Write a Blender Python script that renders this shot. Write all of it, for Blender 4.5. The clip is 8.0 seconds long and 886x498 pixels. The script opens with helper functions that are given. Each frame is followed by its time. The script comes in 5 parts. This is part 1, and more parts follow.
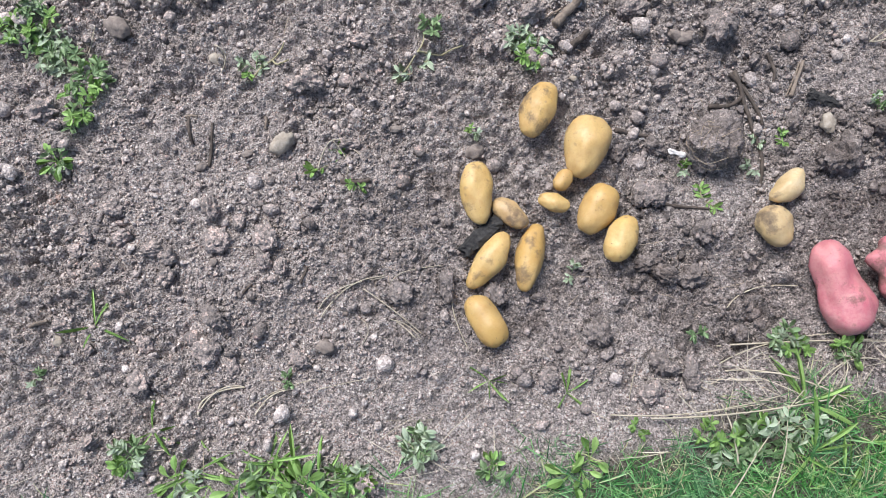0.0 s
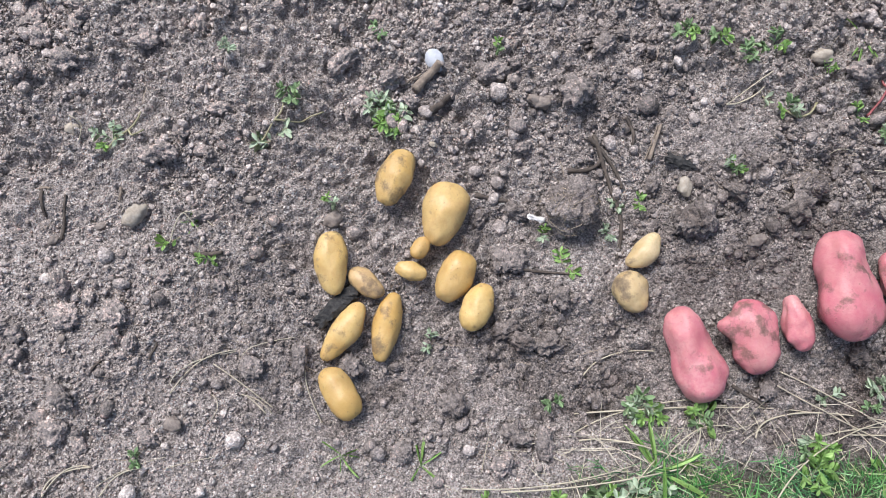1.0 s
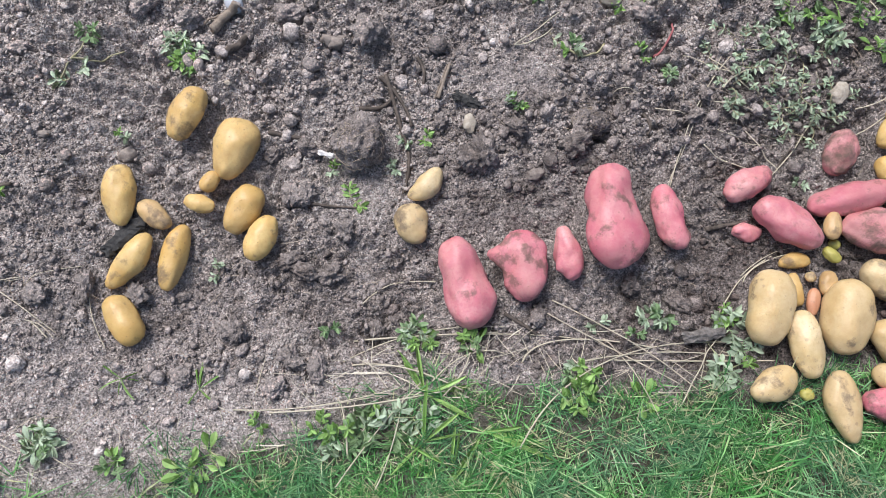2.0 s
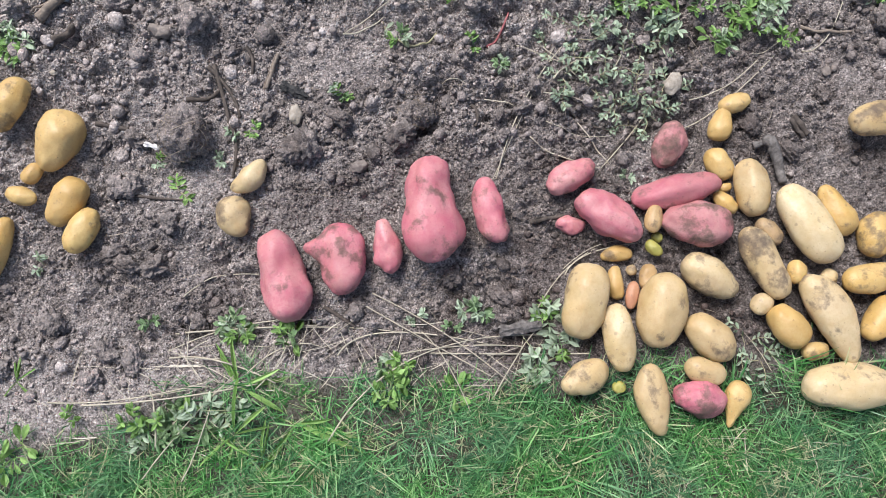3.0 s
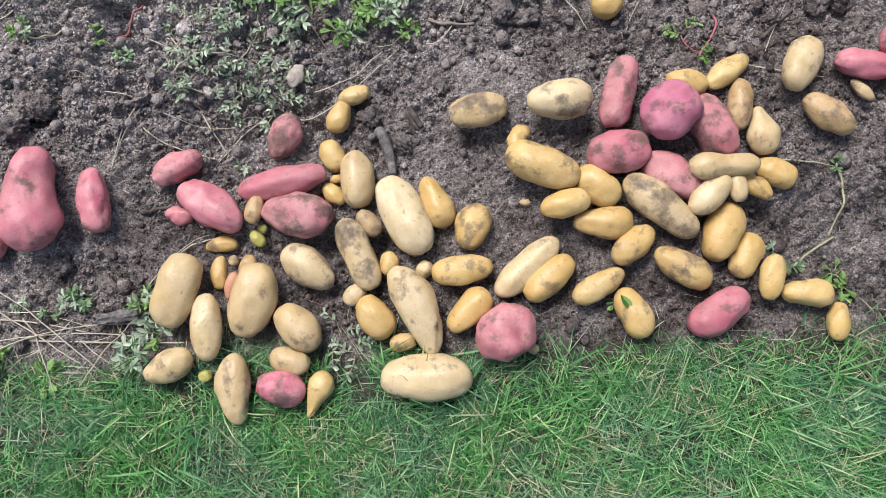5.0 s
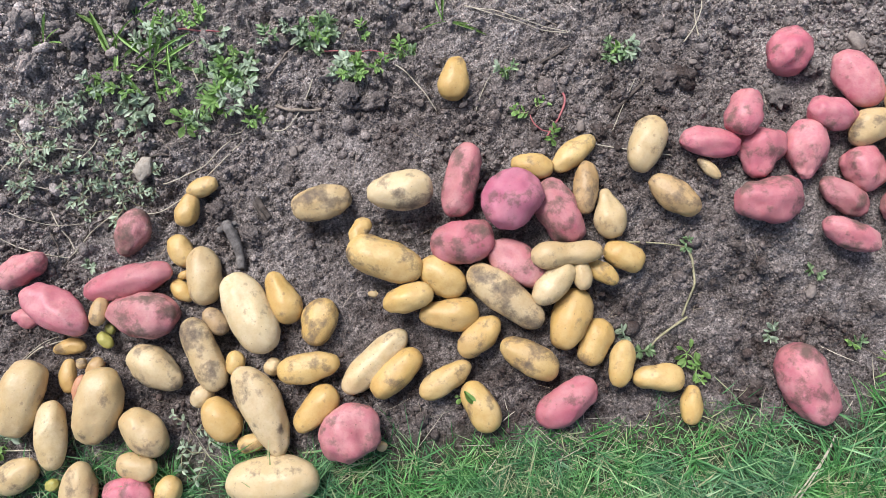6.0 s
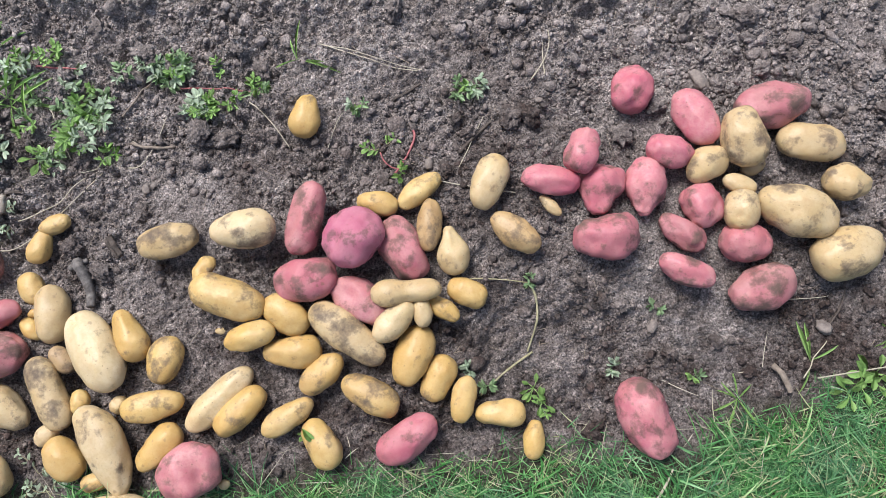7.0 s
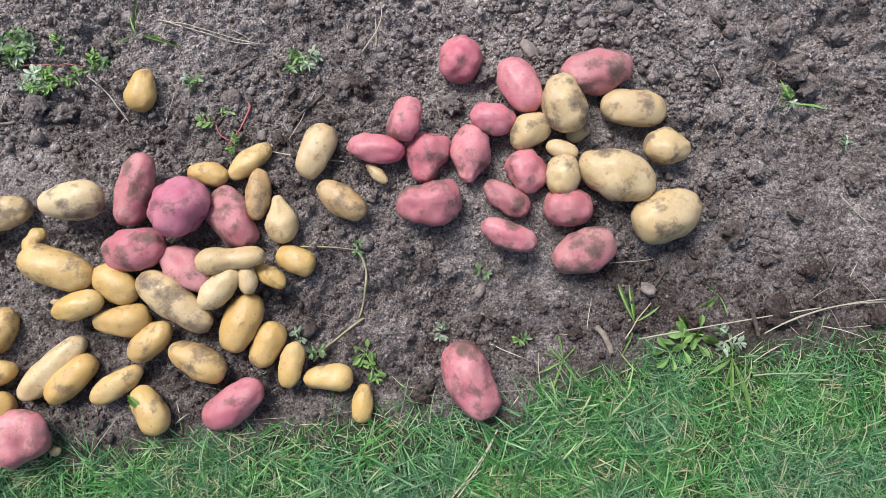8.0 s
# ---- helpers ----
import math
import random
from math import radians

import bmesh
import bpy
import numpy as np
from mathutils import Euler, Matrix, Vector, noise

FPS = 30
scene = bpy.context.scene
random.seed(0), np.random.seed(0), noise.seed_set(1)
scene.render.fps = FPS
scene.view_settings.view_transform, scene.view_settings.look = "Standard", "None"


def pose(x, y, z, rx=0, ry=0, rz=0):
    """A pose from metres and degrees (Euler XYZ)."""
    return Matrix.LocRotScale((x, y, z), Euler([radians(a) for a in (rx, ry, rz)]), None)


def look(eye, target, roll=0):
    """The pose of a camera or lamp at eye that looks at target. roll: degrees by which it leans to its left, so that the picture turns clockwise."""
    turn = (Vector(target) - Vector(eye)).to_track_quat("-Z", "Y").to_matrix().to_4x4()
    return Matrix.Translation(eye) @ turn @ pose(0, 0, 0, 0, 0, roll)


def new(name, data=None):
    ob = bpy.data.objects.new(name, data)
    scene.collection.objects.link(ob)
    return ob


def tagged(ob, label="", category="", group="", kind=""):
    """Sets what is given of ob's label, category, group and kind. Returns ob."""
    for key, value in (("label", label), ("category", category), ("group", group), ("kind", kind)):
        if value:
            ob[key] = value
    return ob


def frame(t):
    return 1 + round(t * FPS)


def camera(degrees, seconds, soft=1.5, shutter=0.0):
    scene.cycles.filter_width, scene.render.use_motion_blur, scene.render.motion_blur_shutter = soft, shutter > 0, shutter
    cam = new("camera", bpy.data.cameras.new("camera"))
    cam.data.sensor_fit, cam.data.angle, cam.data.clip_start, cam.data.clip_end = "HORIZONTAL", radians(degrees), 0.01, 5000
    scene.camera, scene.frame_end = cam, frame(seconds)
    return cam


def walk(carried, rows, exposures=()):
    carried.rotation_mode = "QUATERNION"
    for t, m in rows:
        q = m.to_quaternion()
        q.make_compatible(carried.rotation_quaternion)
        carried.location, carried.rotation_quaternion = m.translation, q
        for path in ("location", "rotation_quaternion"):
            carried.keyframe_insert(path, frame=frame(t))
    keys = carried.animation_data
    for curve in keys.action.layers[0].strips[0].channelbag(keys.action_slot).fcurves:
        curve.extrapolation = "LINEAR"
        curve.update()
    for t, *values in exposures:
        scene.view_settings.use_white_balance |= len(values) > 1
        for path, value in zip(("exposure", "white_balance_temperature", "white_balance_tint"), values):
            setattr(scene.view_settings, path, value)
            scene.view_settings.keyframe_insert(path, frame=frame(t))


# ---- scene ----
cam = camera(66.0, 8.0, soft=0.45)
PATH = [
    (0, (0.024, 0.017, 1.08), (-0.019, 0.382, -0.886), -5.8),
    (0.5, (0.135, 0.101, 1.073), (0.109, 0.47, -0.892), -3.6),
    (1, (0.242, 0.117, 1.089), (0.229, 0.509, -0.872), -1.9),
    (1.5, (0.392, 0.077, 1.081), (0.386, 0.463, -0.882), -1.1),
    (2, (0.6, 0.004, 1.099), (0.59, 0.39, -0.864), -1.4),
    (2.2, (0.659, -0.011, 1.094), (0.66, 0.363, -0.871), 0.3),
    (3.3, (0.987, 0.041, 1.109), (0.969, 0.354, -0.867), -3.2),
    (3.5, (1.047, 0.041, 1.114), (1.013, 0.365, -0.859), -5.5),
    (4, (1.205, 0.041, 1.1), (1.163, 0.353, -0.875), -7.0),
    (4.5, (1.404, 0.028, 1.088), (1.354, 0.332, -0.888), -8.6),
    (4.7, (1.485, 0.003, 1.098), (1.432, 0.325, -0.875), -8.6),
    (5.8, (1.785, 0.157, 1.096), (1.736, 0.444, -0.883), -10.7),
    (6, (1.835, 0.187, 1.099), (1.785, 0.476, -0.879), -11.4),
    (6.5, (1.939, 0.231, 1.108), (1.91, 0.532, -0.869), -7.8),
    (7, (2.07, 0.225, 1.112), (2.054, 0.537, -0.864), -4.9),
    (7.5, (2.215, 0.192, 1.116), (2.2, 0.512, -0.858), -4.5),
    (8, (2.348, 0.163, 1.121), (2.338, 0.465, -0.856), -4.7),
]
walk(cam, [(t, look(eye, target, roll)) for t, eye, target, roll in PATH], [(0, 0.50, 6500, 10), (8, 0.50, 6500, 10)])

# world, sun and exposure: a bright overcast day
world = bpy.data.worlds.new("sky")
scene.world = world
world.use_nodes = True
bg = world.node_tree.nodes["Background"]
sky = world.node_tree.nodes.new("ShaderNodeTexSky")
sky.sky_type, sky.sun_disc = "NISHITA", False
sky.sun_elevation, sky.sun_rotation = radians(58), radians(-34)
sky.dust_density = 3.0
world.node_tree.links.new(sky.outputs[0], bg.inputs[0])
bg.inputs[1].default_value = 0.11
sun = new("sun", bpy.data.lights.new("sun", "SUN"))
sun.data.energy, sun.data.angle, sun.data.color = 2.95, radians(26), (0.97, 0.975, 1.0)
sun.matrix_basis = look((-0.30, 0.44, 0.85), (0, 0, 0))


# ---- materials ----
class Nodes:
    """Short hand for one node material."""

    def __init__(self, name):
        self.mat = bpy.data.materials.new(name)
        self.mat.use_nodes = True
        self.tree = self.mat.node_tree
        self.bsdf = self.tree.nodes["Principled BSDF"]
        self.out = self.tree.nodes["Material Output"]

    def node(self, kind, **inputs):
        n = self.tree.nodes.new(kind)
        for key, value in inputs.items():
            self.put(n.inputs[key.replace("_", " ")], value)
        return n

    def put(self, socket, value):
        if isinstance(value, bpy.types.NodeSocket):
            self.tree.links.new(value, socket)
        else:
            socket.default_value = value

    def set(self, key, value):
        self.put(self.bsdf.inputs[key], value)

    def coords(self, which="Object"):
        return self.node("ShaderNodeTexCoord").outputs[which]

    def noise(self, vector, scale, detail=4.0, rough=0.6):
        return self.node("ShaderNodeTexNoise", Vector=vector, Scale=scale, Detail=detail, Roughness=rough).outputs[0]

    def ramp(self, fac, *stops):
        n = self.node("ShaderNodeValToRGB", Fac=fac)
        e = n.color_ramp.elements
        while len(e) < len(stops):
            e.new(0.5)
        for el, (at, c) in zip(e, stops):
            el.position = at
            el.color = (*c, 1) if isinstance(c, tuple) else (c, c, c, 1)
        return n.outputs[0]

    def mix(self, fac, a, b, blend="MIX"):
        n = self.tree.nodes.new("ShaderNodeMix")
        n.data_type, n.blend_type = "RGBA", blend
        for sock, v in zip((n.inputs[0], n.inputs[6], n.inputs[7]), (fac, a, b)):
            self.put(sock, (*v, 1) if isinstance(v, tuple) and len(v) == 3 else v)
        return n.outputs[2]

    def math(self, op, a, b=0.5):
        n = self.tree.nodes.new("ShaderNodeMath")
        n.operation = op
        self.put(n.inputs[0], a)
        self.put(n.inputs[1], b)
        return n.outputs[0]

    def bump(self, height, distance, strength=1.0, normal=None):
        n = self.node("ShaderNodeBump", Height=height, Distance=distance, Strength=strength)
        if normal is not None:
            self.put(n.inputs["Normal"], normal)
        self.set("Normal", n.outputs[0])
        return n.outputs[0]

    def shifted(self, vector, amount=37.0):
        """The vector moved by each object's own chance."""
        r = self.node("ShaderNodeObjectInfo").outputs["Random"]
        return self.add(vector, self.math("MULTIPLY", r, amount))

    def add(self, vector, value):
        n = self.tree.nodes.new("ShaderNodeVectorMath")
        n.operation = "ADD"
        self.put(n.inputs[0], vector)
        self.put(n.inputs[1], value)
        return n.outputs[0]


MOIST, DRY = (0.080, 0.057, 0.050), (0.490, 0.430, 0.402)


def soil_colour(m, p, damp=0.0, grit=0.85):
    """Crumbly loam: moist brown to dry grey-brown patches, with grit and dark humus."""
    wide = m.noise(p, 2.2, 3.0, 0.55)
    mid = m.noise(p, 17.0, 5.0, 0.65)
    x = m.node("ShaderNodeSeparateXYZ", Vector=p).outputs[0]
    east = m.node("ShaderNodeMapRange", Value=x, From_Min=-0.6, From_Max=1.7, To_Min=0.37, To_Max=0.105).outputs[0]
    y = m.node("ShaderNodeSeparateXYZ", Vector=p).outputs[1]
    far = m.node("ShaderNodeMapRange", Value=y, From_Min=0.15, From_Max=0.75, To_Min=-0.05, To_Max=0.085).outputs[0]
    trod = m.math("MULTIPLY", m.node("ShaderNodeMapRange", Value=y, From_Min=0.12, From_Max=-0.12, To_Min=0.0, To_Max=0.22).outputs[0],
                  m.node("ShaderNodeMapRange", Value=x, From_Min=0.3, From_Max=0.9, To_Min=1.0, To_Max=0.0).outputs[0])
    east = m.math("MULTIPLY", east, m.node("ShaderNodeMapRange", Value=x, From_Min=-2.5, From_Max=-0.9, To_Min=0.3, To_Max=1.0).outputs[0])
    beyond = m.node("ShaderNodeMapRange", Value=y, From_Min=0.95, From_Max=2.2, To_Min=0.0, To_Max=-0.12).outputs[0]
    east = m.math("ADD", m.math("ADD", m.math("ADD", east, trod), far), beyond)
    dry = m.math("ADD", m.math("ADD", m.math("MULTIPLY", wide, 0.40), m.math("MULTIPLY", mid, 0.55)), east)
    col = m.mix(m.ramp(dry, (0.43 + damp, 0.0), (0.77 + damp, 1.0)), MOIST, DRY)
    cell = m.node("ShaderNodeTexVoronoi", Vector=p, Scale=170.0).outputs["Color"]
    tone = m.node("ShaderNodeSeparateXYZ", Vector=cell).outputs[0]
    col = m.mix(0.55, col, m.ramp(tone, (0.0, 0.20), (0.6, 0.48), (1.0, 0.82)), "OVERLAY")
    grain = m.noise(p, 330.0, 3.0, 0.75)
    col = m.mix(grit, col, m.ramp(grain, (0.32, 0.08), (0.50, 0.48), (0.68, 0.97)), "OVERLAY")
    fleck = m.noise(p, 520.0, 1.0, 0.5)
    col = m.mix(m.ramp(fleck, (0.71, 0.0), (0.76, 0.6)), col, (0.46, 0.41, 0.37))
    return col


def soil_material(name, ground=False, damp=0.0, grit=0.85):
    m = Nodes(name)
    p = m.node("ShaderNodeNewGeometry").outputs["Position"]
    col = soil_colour(m, p, damp, grit)
    r = m.node("ShaderNodeNewGeometry").outputs["Random Per Island"]
    col = m.mix(0.8, col, m.ramp(r, (0.0, 0.18), (0.6, 0.45), (1.0, 0.58)), "OVERLAY")
    m.set("Base Color", col)
    m.set("Roughness", 0.92)
    m.set("Specular IOR Level", 0.25)
    a = m.noise(p, 70.0, 6.0, 0.7)
    b = m.math("MULTIPLY", m.node("ShaderNodeTexVoronoi", Vector=p, Scale=260.0).outputs["Distance"], -1.0)
    n = m.bump(a, 0.006 if ground else 0.003, 0.9)
    m.bump(b, 0.0022, 0.8, n)
    return m.mat


CLOD = soil_material("soil_clod", damp=0.08, grit=0.5)
DAMP_CLOD = soil_material("damp_soil_clod", True, 0.12, 0.6)


def stone_material(name, low, high):
    m = Nodes(name)
    p = m.node("ShaderNodeNewGeometry").outputs["Position"]
    m.set("Base Color", m.mix(m.ramp(m.noise(p, 90.0, 5.0, 0.7), (0.35, 0.0), (0.7, 1.0)), low, high))
    m.set("Roughness", 0.8)
    m.bump(m.noise(p, 260.0, 4.0), 0.001, 0.6)
    return m.mat


STONE = stone_material("grey_stone", (0.13, 0.105, 0.092), (0.32, 0.27, 0.235))
PALE = stone_material("pale_stone", (0.25, 0.21, 0.165), (0.46, 0.41, 0.345))
WHITE = stone_material("white_stone", (0.42, 0.44, 0.48), (0.54, 0.56, 0.61))


def skin(name, base, other, deep, dirt, rough=0.42, film=(0.36, 0.26, 0.155)):
    """Potato skin: mottled, with lenticels, a film of dry dust and patches of clinging soil. dirt: 0 clean to 1 caked."""
    m = Nodes(name)
    p = m.shifted(m.coords())
    rnd = m.node("ShaderNodeObjectInfo").outputs["Random"]
    other_rnd = m.node("ShaderNodeTexWhiteNoise")
    other_rnd.noise_dimensions = "1D"
    m.put(other_rnd.inputs["W"], m.math("MULTIPLY", rnd, 91.0))
    soiled = m.math("MULTIPLY", m.math("SUBTRACT", other_rnd.outputs["Value"], 0.5), 0.13)
    col = m.mix(m.ramp(m.noise(p, 17.0, 4.0, 0.55), (0.36, 0.0), (0.64, 1.0)), base, other)
    col = m.mix(m.math("MULTIPLY", rnd, 0.45), col, deep)
    blush = m.ramp(m.noise(p, 46.0, 3.0, 0.6), (0.42, 0.0), (0.74, 0.55))
    col = m.mix(blush, col, deep)
    net = m.noise(p, 210.0, 4.0, 0.7)
    col = m.mix(m.ramp(net, (0.47, 0.0), (0.75, 0.42)), col, deep)
    v = m.node("ShaderNodeTexVoronoi", Vector=p, Scale=150.0)
    pick = m.node("ShaderNodeSeparateXYZ", Vector=v.outputs["Color"]).outputs[0]
    speck = m.math("MULTIPLY", m.ramp(m.math("ADD", v.outputs["Distance"], m.math("MULTIPLY", m.math("SUBTRACT", net, 0.5), 0.7)), (0.04, 1.0), (0.18, 0.0)), m.ramp(pick, (0.35, 0.0), (0.95, 1.0)))
    col = m.mix(m.math("MULTIPLY", speck, 0.6), col, (0.15, 0.085, 0.045))
    v = m.node("ShaderNodeTexVoronoi", Vector=p, Scale=62.0)
    pick = m.node("ShaderNodeSeparateXYZ", Vector=v.outputs["Color"]).outputs[1]
    scuff = m.math("MULTIPLY", m.ramp(m.math("ADD", v.outputs["Distance"], m.math("MULTIPLY", m.noise(p, 170.0, 3.0, 0.7), 0.5)), (0.34, 1.0), (0.48, 0.0)), m.ramp(pick, (0.62, 0.0), (0.80, 1.0)))
    col = m.mix(m.math("MULTIPLY", scuff, 0.30 + 0.35 * dirt), col, (0.17, 0.105, 0.07))
    dust = m.ramp(m.math("ADD", m.noise(p, 11.0, 5.0, 0.62), soiled), (0.40, 0.0), (0.72, 0.08 + 0.48 * dirt))
    col = m.mix(dust, col, film)
    patch = m.math("ADD", m.math("MULTIPLY", m.noise(p, 27.0, 7.0, 0.60), 0.95), m.math("MULTIPLY", m.noise(p, 260.0, 4.0, 0.7), 0.13))
    edge = 0.72 - 0.19 * dirt
    mask = m.ramp(m.math("ADD", patch, soiled), (edge - 0.04, 0.0), (edge + 0.03, 0.55), (edge + 0.12, 0.9))
    col = m.mix(mask, col, (0.105, 0.076, 0.058))
    m.set("Base Color", col)
    m.set("Roughness", m.math("ADD", m.math("ADD", rough, m.math("MULTIPLY", dust, 0.25)), m.math("MULTIPLY", mask, 0.35)))
    m.set("Specular IOR Level", 0.42)
    m.set("Subsurface Weight", 0.06)
    m.set("Subsurface Radius", (0.004, 0.002, 0.001))
    n = m.bump(m.noise(p, 48.0, 5.0, 0.62), 0.0022, 0.7)
    m.bump(m.math("ADD", m.math("MULTIPLY", net, 0.5), m.math("ADD", mask, speck)), 0.0007, 0.8, n)
    return m.mat


YEL, YEL2, YEL3 = (0.575, 0.385, 0.130), (0.63, 0.462, 0.205), (0.44, 0.25, 0.072)
TAN, TAN2, TAN3 = (0.565, 0.42, 0.21), (0.635, 0.51, 0.315), (0.42, 0.275, 0.12)
RED, RED2, RED3 = (0.52, 0.180, 0.195), (0.61, 0.320, 0.305), (0.44, 0.070, 0.135)
RUST = (0.43, 0.245, 0.20)
SKINS = {
    "Y": skin("yellow_skin", YEL, YEL2, YEL3, 0.30), "Yb": skin("yellow_scurfy_skin", (0.58, 0.38, 0.14), YEL2, (0.40, 0.24, 0.09), 0.42),
    "Yd": skin("yellow_soiled_skin", YEL, YEL2, YEL3, 0.60), "P": skin("pale_tan_skin", TAN, TAN2, TAN3, 0.42),
    "Pd": skin("pale_soiled_skin", TAN, TAN2, TAN3, 0.82), "W": skin("cream_skin", (0.63, 0.50, 0.29), (0.71, 0.60, 0.40), (0.50, 0.35, 0.17), 0.40),
    "B": skin("brown_tan_skin", (0.47, 0.31, 0.14), (0.57, 0.40, 0.20), (0.32, 0.19, 0.08), 0.45),
    "Bd": skin("brown_soiled_skin", (0.44, 0.30, 0.16), (0.5, 0.36, 0.2), (0.30, 0.2, 0.1), 0.72),
    "R": skin("red_skin", RED, RED2, RED3, 0.46, 0.44, RUST), "Rd": skin("red_soiled_skin", RED, RED2, RED3, 0.62, 0.48, RUST),
    "D": skin("dusky_red_skin", (0.48, 0.165, 0.175), (0.56, 0.28, 0.27), (0.38, 0.075, 0.12), 0.72, 0.5, (0.31, 0.19, 0.16)),
    "V": skin("purple_pink_skin", (0.46, 0.145, 0.205), (0.54, 0.25, 0.29), (0.39, 0.075, 0.155), 0.42, 0.55, (0.30, 0.15, 0.14)),
    "G": skin("greenish_skin", (0.36, 0.34, 0.07), (0.46, 0.40, 0.11), (0.24, 0.25, 0.05), 0.3), "K": skin("pinkish_tan_skin", (0.52, 0.24, 0.15), (0.6, 0.34, 0.2), (0.4, 0.18, 0.1), 0.3),
}


def leaf_material(name, low, high, island=False, through_light=0.22):
    m = Nodes(name)
    if island:
        r = m.node("ShaderNodeNewGeometry").outputs["Random Per Island"]
    else:
        r = m.node("ShaderNodeObjectInfo").outputs["Random"]
    p = m.coords()
    col = m.mix(r, low, high)
    col = m.mix(m.ramp(m.noise(p, 90.0 if island else 5.0, 3.0), (0.3, 0.0), (0.75, 0.5)), col, high)
    m.set("Base Color", col)
    m.set("Roughness", 0.45 if island else 0.6)
    t = m.node("ShaderNodeBsdfTranslucent", Color=col)
    s = m.node("ShaderNodeMixShader", Fac=through_light)
    m.tree.links.new(m.bsdf.outputs[0], s.inputs[1])
    m.tree.links.new(t.outputs[0], s.inputs[2])
    m.tree.links.new(s.outputs[0], m.out.inputs[0])
    return m.mat


LEAF = leaf_material("weed_leaf", (0.17, 0.29, 0.125), (0.33, 0.45, 0.245))
LEAF_GREY = leaf_material("grey_green_leaf", (0.34, 0.44, 0.30), (0.54, 0.62, 0.47))
LEAF_BRIGHT = leaf_material("bright_leaf", (0.20, 0.37, 0.095), (0.37, 0.55, 0.19))
STRAW = leaf_material("dry_straw", (0.36, 0.31, 0.22), (0.62, 0.56, 0.45), island=True, through_light=0.1)
FIBRE = leaf_material("root_fibre", (0.16, 0.12, 0.085), (0.42, 0.34, 0.25), island=True, through_light=0.05)


def grass_material(name):
    """Lawn blades: deep to pale green, bluish in some patches and yellowish in others, with some dead ones."""
    m = Nodes(name)
    r = m.node("ShaderNodeNewGeometry").outputs["Random Per Island"]
    p = m.node("ShaderNodeNewGeometry").outputs["Position"]
    fresh = m.ramp(r, (0.0, (0.022, 0.11, 0.022)), (0.35, (0.075, 0.27, 0.062)), (0.72, (0.185, 0.45, 0.132)), (1.0, (0.43, 0.65, 0.28)))
    cool = m.ramp(r, (0.0, (0.028, 0.10, 0.048)), (0.5, (0.11, 0.27, 0.13)), (1.0, (0.31, 0.51, 0.26)))
    col = m.mix(m.ramp(m.noise(p, 7.0, 3.0, 0.6), (0.42, 0.0), (0.62, 0.85)), fresh, cool)
    old = m.ramp(m.math("ADD", m.math("MULTIPLY", m.noise(p, 16.0, 3.0, 0.6), 0.55), m.math("MULTIPLY", r, 0.30)), (0.535, 0.0), (0.56, 0.8))
    col = m.mix(old, col, m.mix(r, (0.23, 0.20, 0.10), (0.55, 0.50, 0.31)))
    m.set("Base Color", col)
    m.set("Roughness", 0.42)
    t = m.node("ShaderNodeBsdfTranslucent", Color=col)
    s = m.node("ShaderNodeMixShader", Fac=0.22)
    m.tree.links.new(m.bsdf.outputs[0], s.inputs[1])
    m.tree.links.new(t.outputs[0], s.inputs[2])
    m.tree.links.new(s.outputs[0], m.out.inputs[0])
    return m.mat


GRASS = grass_material("lawn_blade")


def bark_material(name, low, high, rough=0.85):
    m = Nodes(name)
    p = m.shifted(m.coords())
    m.set("Base Color", m.mix(m.ramp(m.noise(p, 120.0, 5.0, 0.7), (0.35, 0.0), (0.7, 1.0)), low, high))
    m.set("Roughness", rough)
    m.bump(m.noise(p, 200.0, 5.0, 0.7), 0.0012, 0.8)
    return m.mat


ROOT = bark_material("dark_root", (0.050, 0.038, 0.030), (0.125, 0.10, 0.085))
TWIG = bark_material("tan_twig", (0.15, 0.115, 0.09), (0.33, 0.27, 0.215))
VINE = bark_material("pale_vine", (0.26, 0.24, 0.13), (0.42, 0.38, 0.25))
PINK = bark_material("pink_stem", (0.30, 0.08, 0.09), (0.42, 0.17, 0.16))
CHAR = bark_material("charred_wood", (0.010, 0.010, 0.011), (0.06, 0.057, 0.055), 0.85)
WOOD = bark_material("weathered_wood", (0.07, 0.06, 0.055), (0.22, 0.20, 0.185))
HUSK = bark_material("pale_husk", (0.55, 0.52, 0.50), (0.75, 0.73, 0.72), 0.6)

# ---- the ground ----
rng = np.random.default_rng(7)
TABLE = rng.random((256, 256))


def field(x, y, scale, shift=0.0):
    """Smooth value noise in -1..1, on arrays."""
    x, y = np.asarray(x, float), np.asarray(y, float)
    c, s = math.cos(shift), math.sin(shift)
    x, y = (x * c - y * s) * scale + shift, (x * s + y * c) * scale + shift * 1.7
    i, j = np.floor(x).astype(int), np.floor(y).astype(int)
    u, v = x - i, y - j
    u, v = u * u * u * (u * (6 * u - 15) + 10), v * v * v * (v * (6 * v - 15) + 10)
    a, b = TABLE[i & 255, j & 255], TABLE[(i + 1) & 255, j & 255]
    c, d = TABLE[i & 255, (j + 1) & 255], TABLE[(i + 1) & 255, (j + 1) & 255]
    return ((a * (1 - u) + b * u) * (1 - v) + (c * (1 - u) + d * u) * v) * 2 - 1


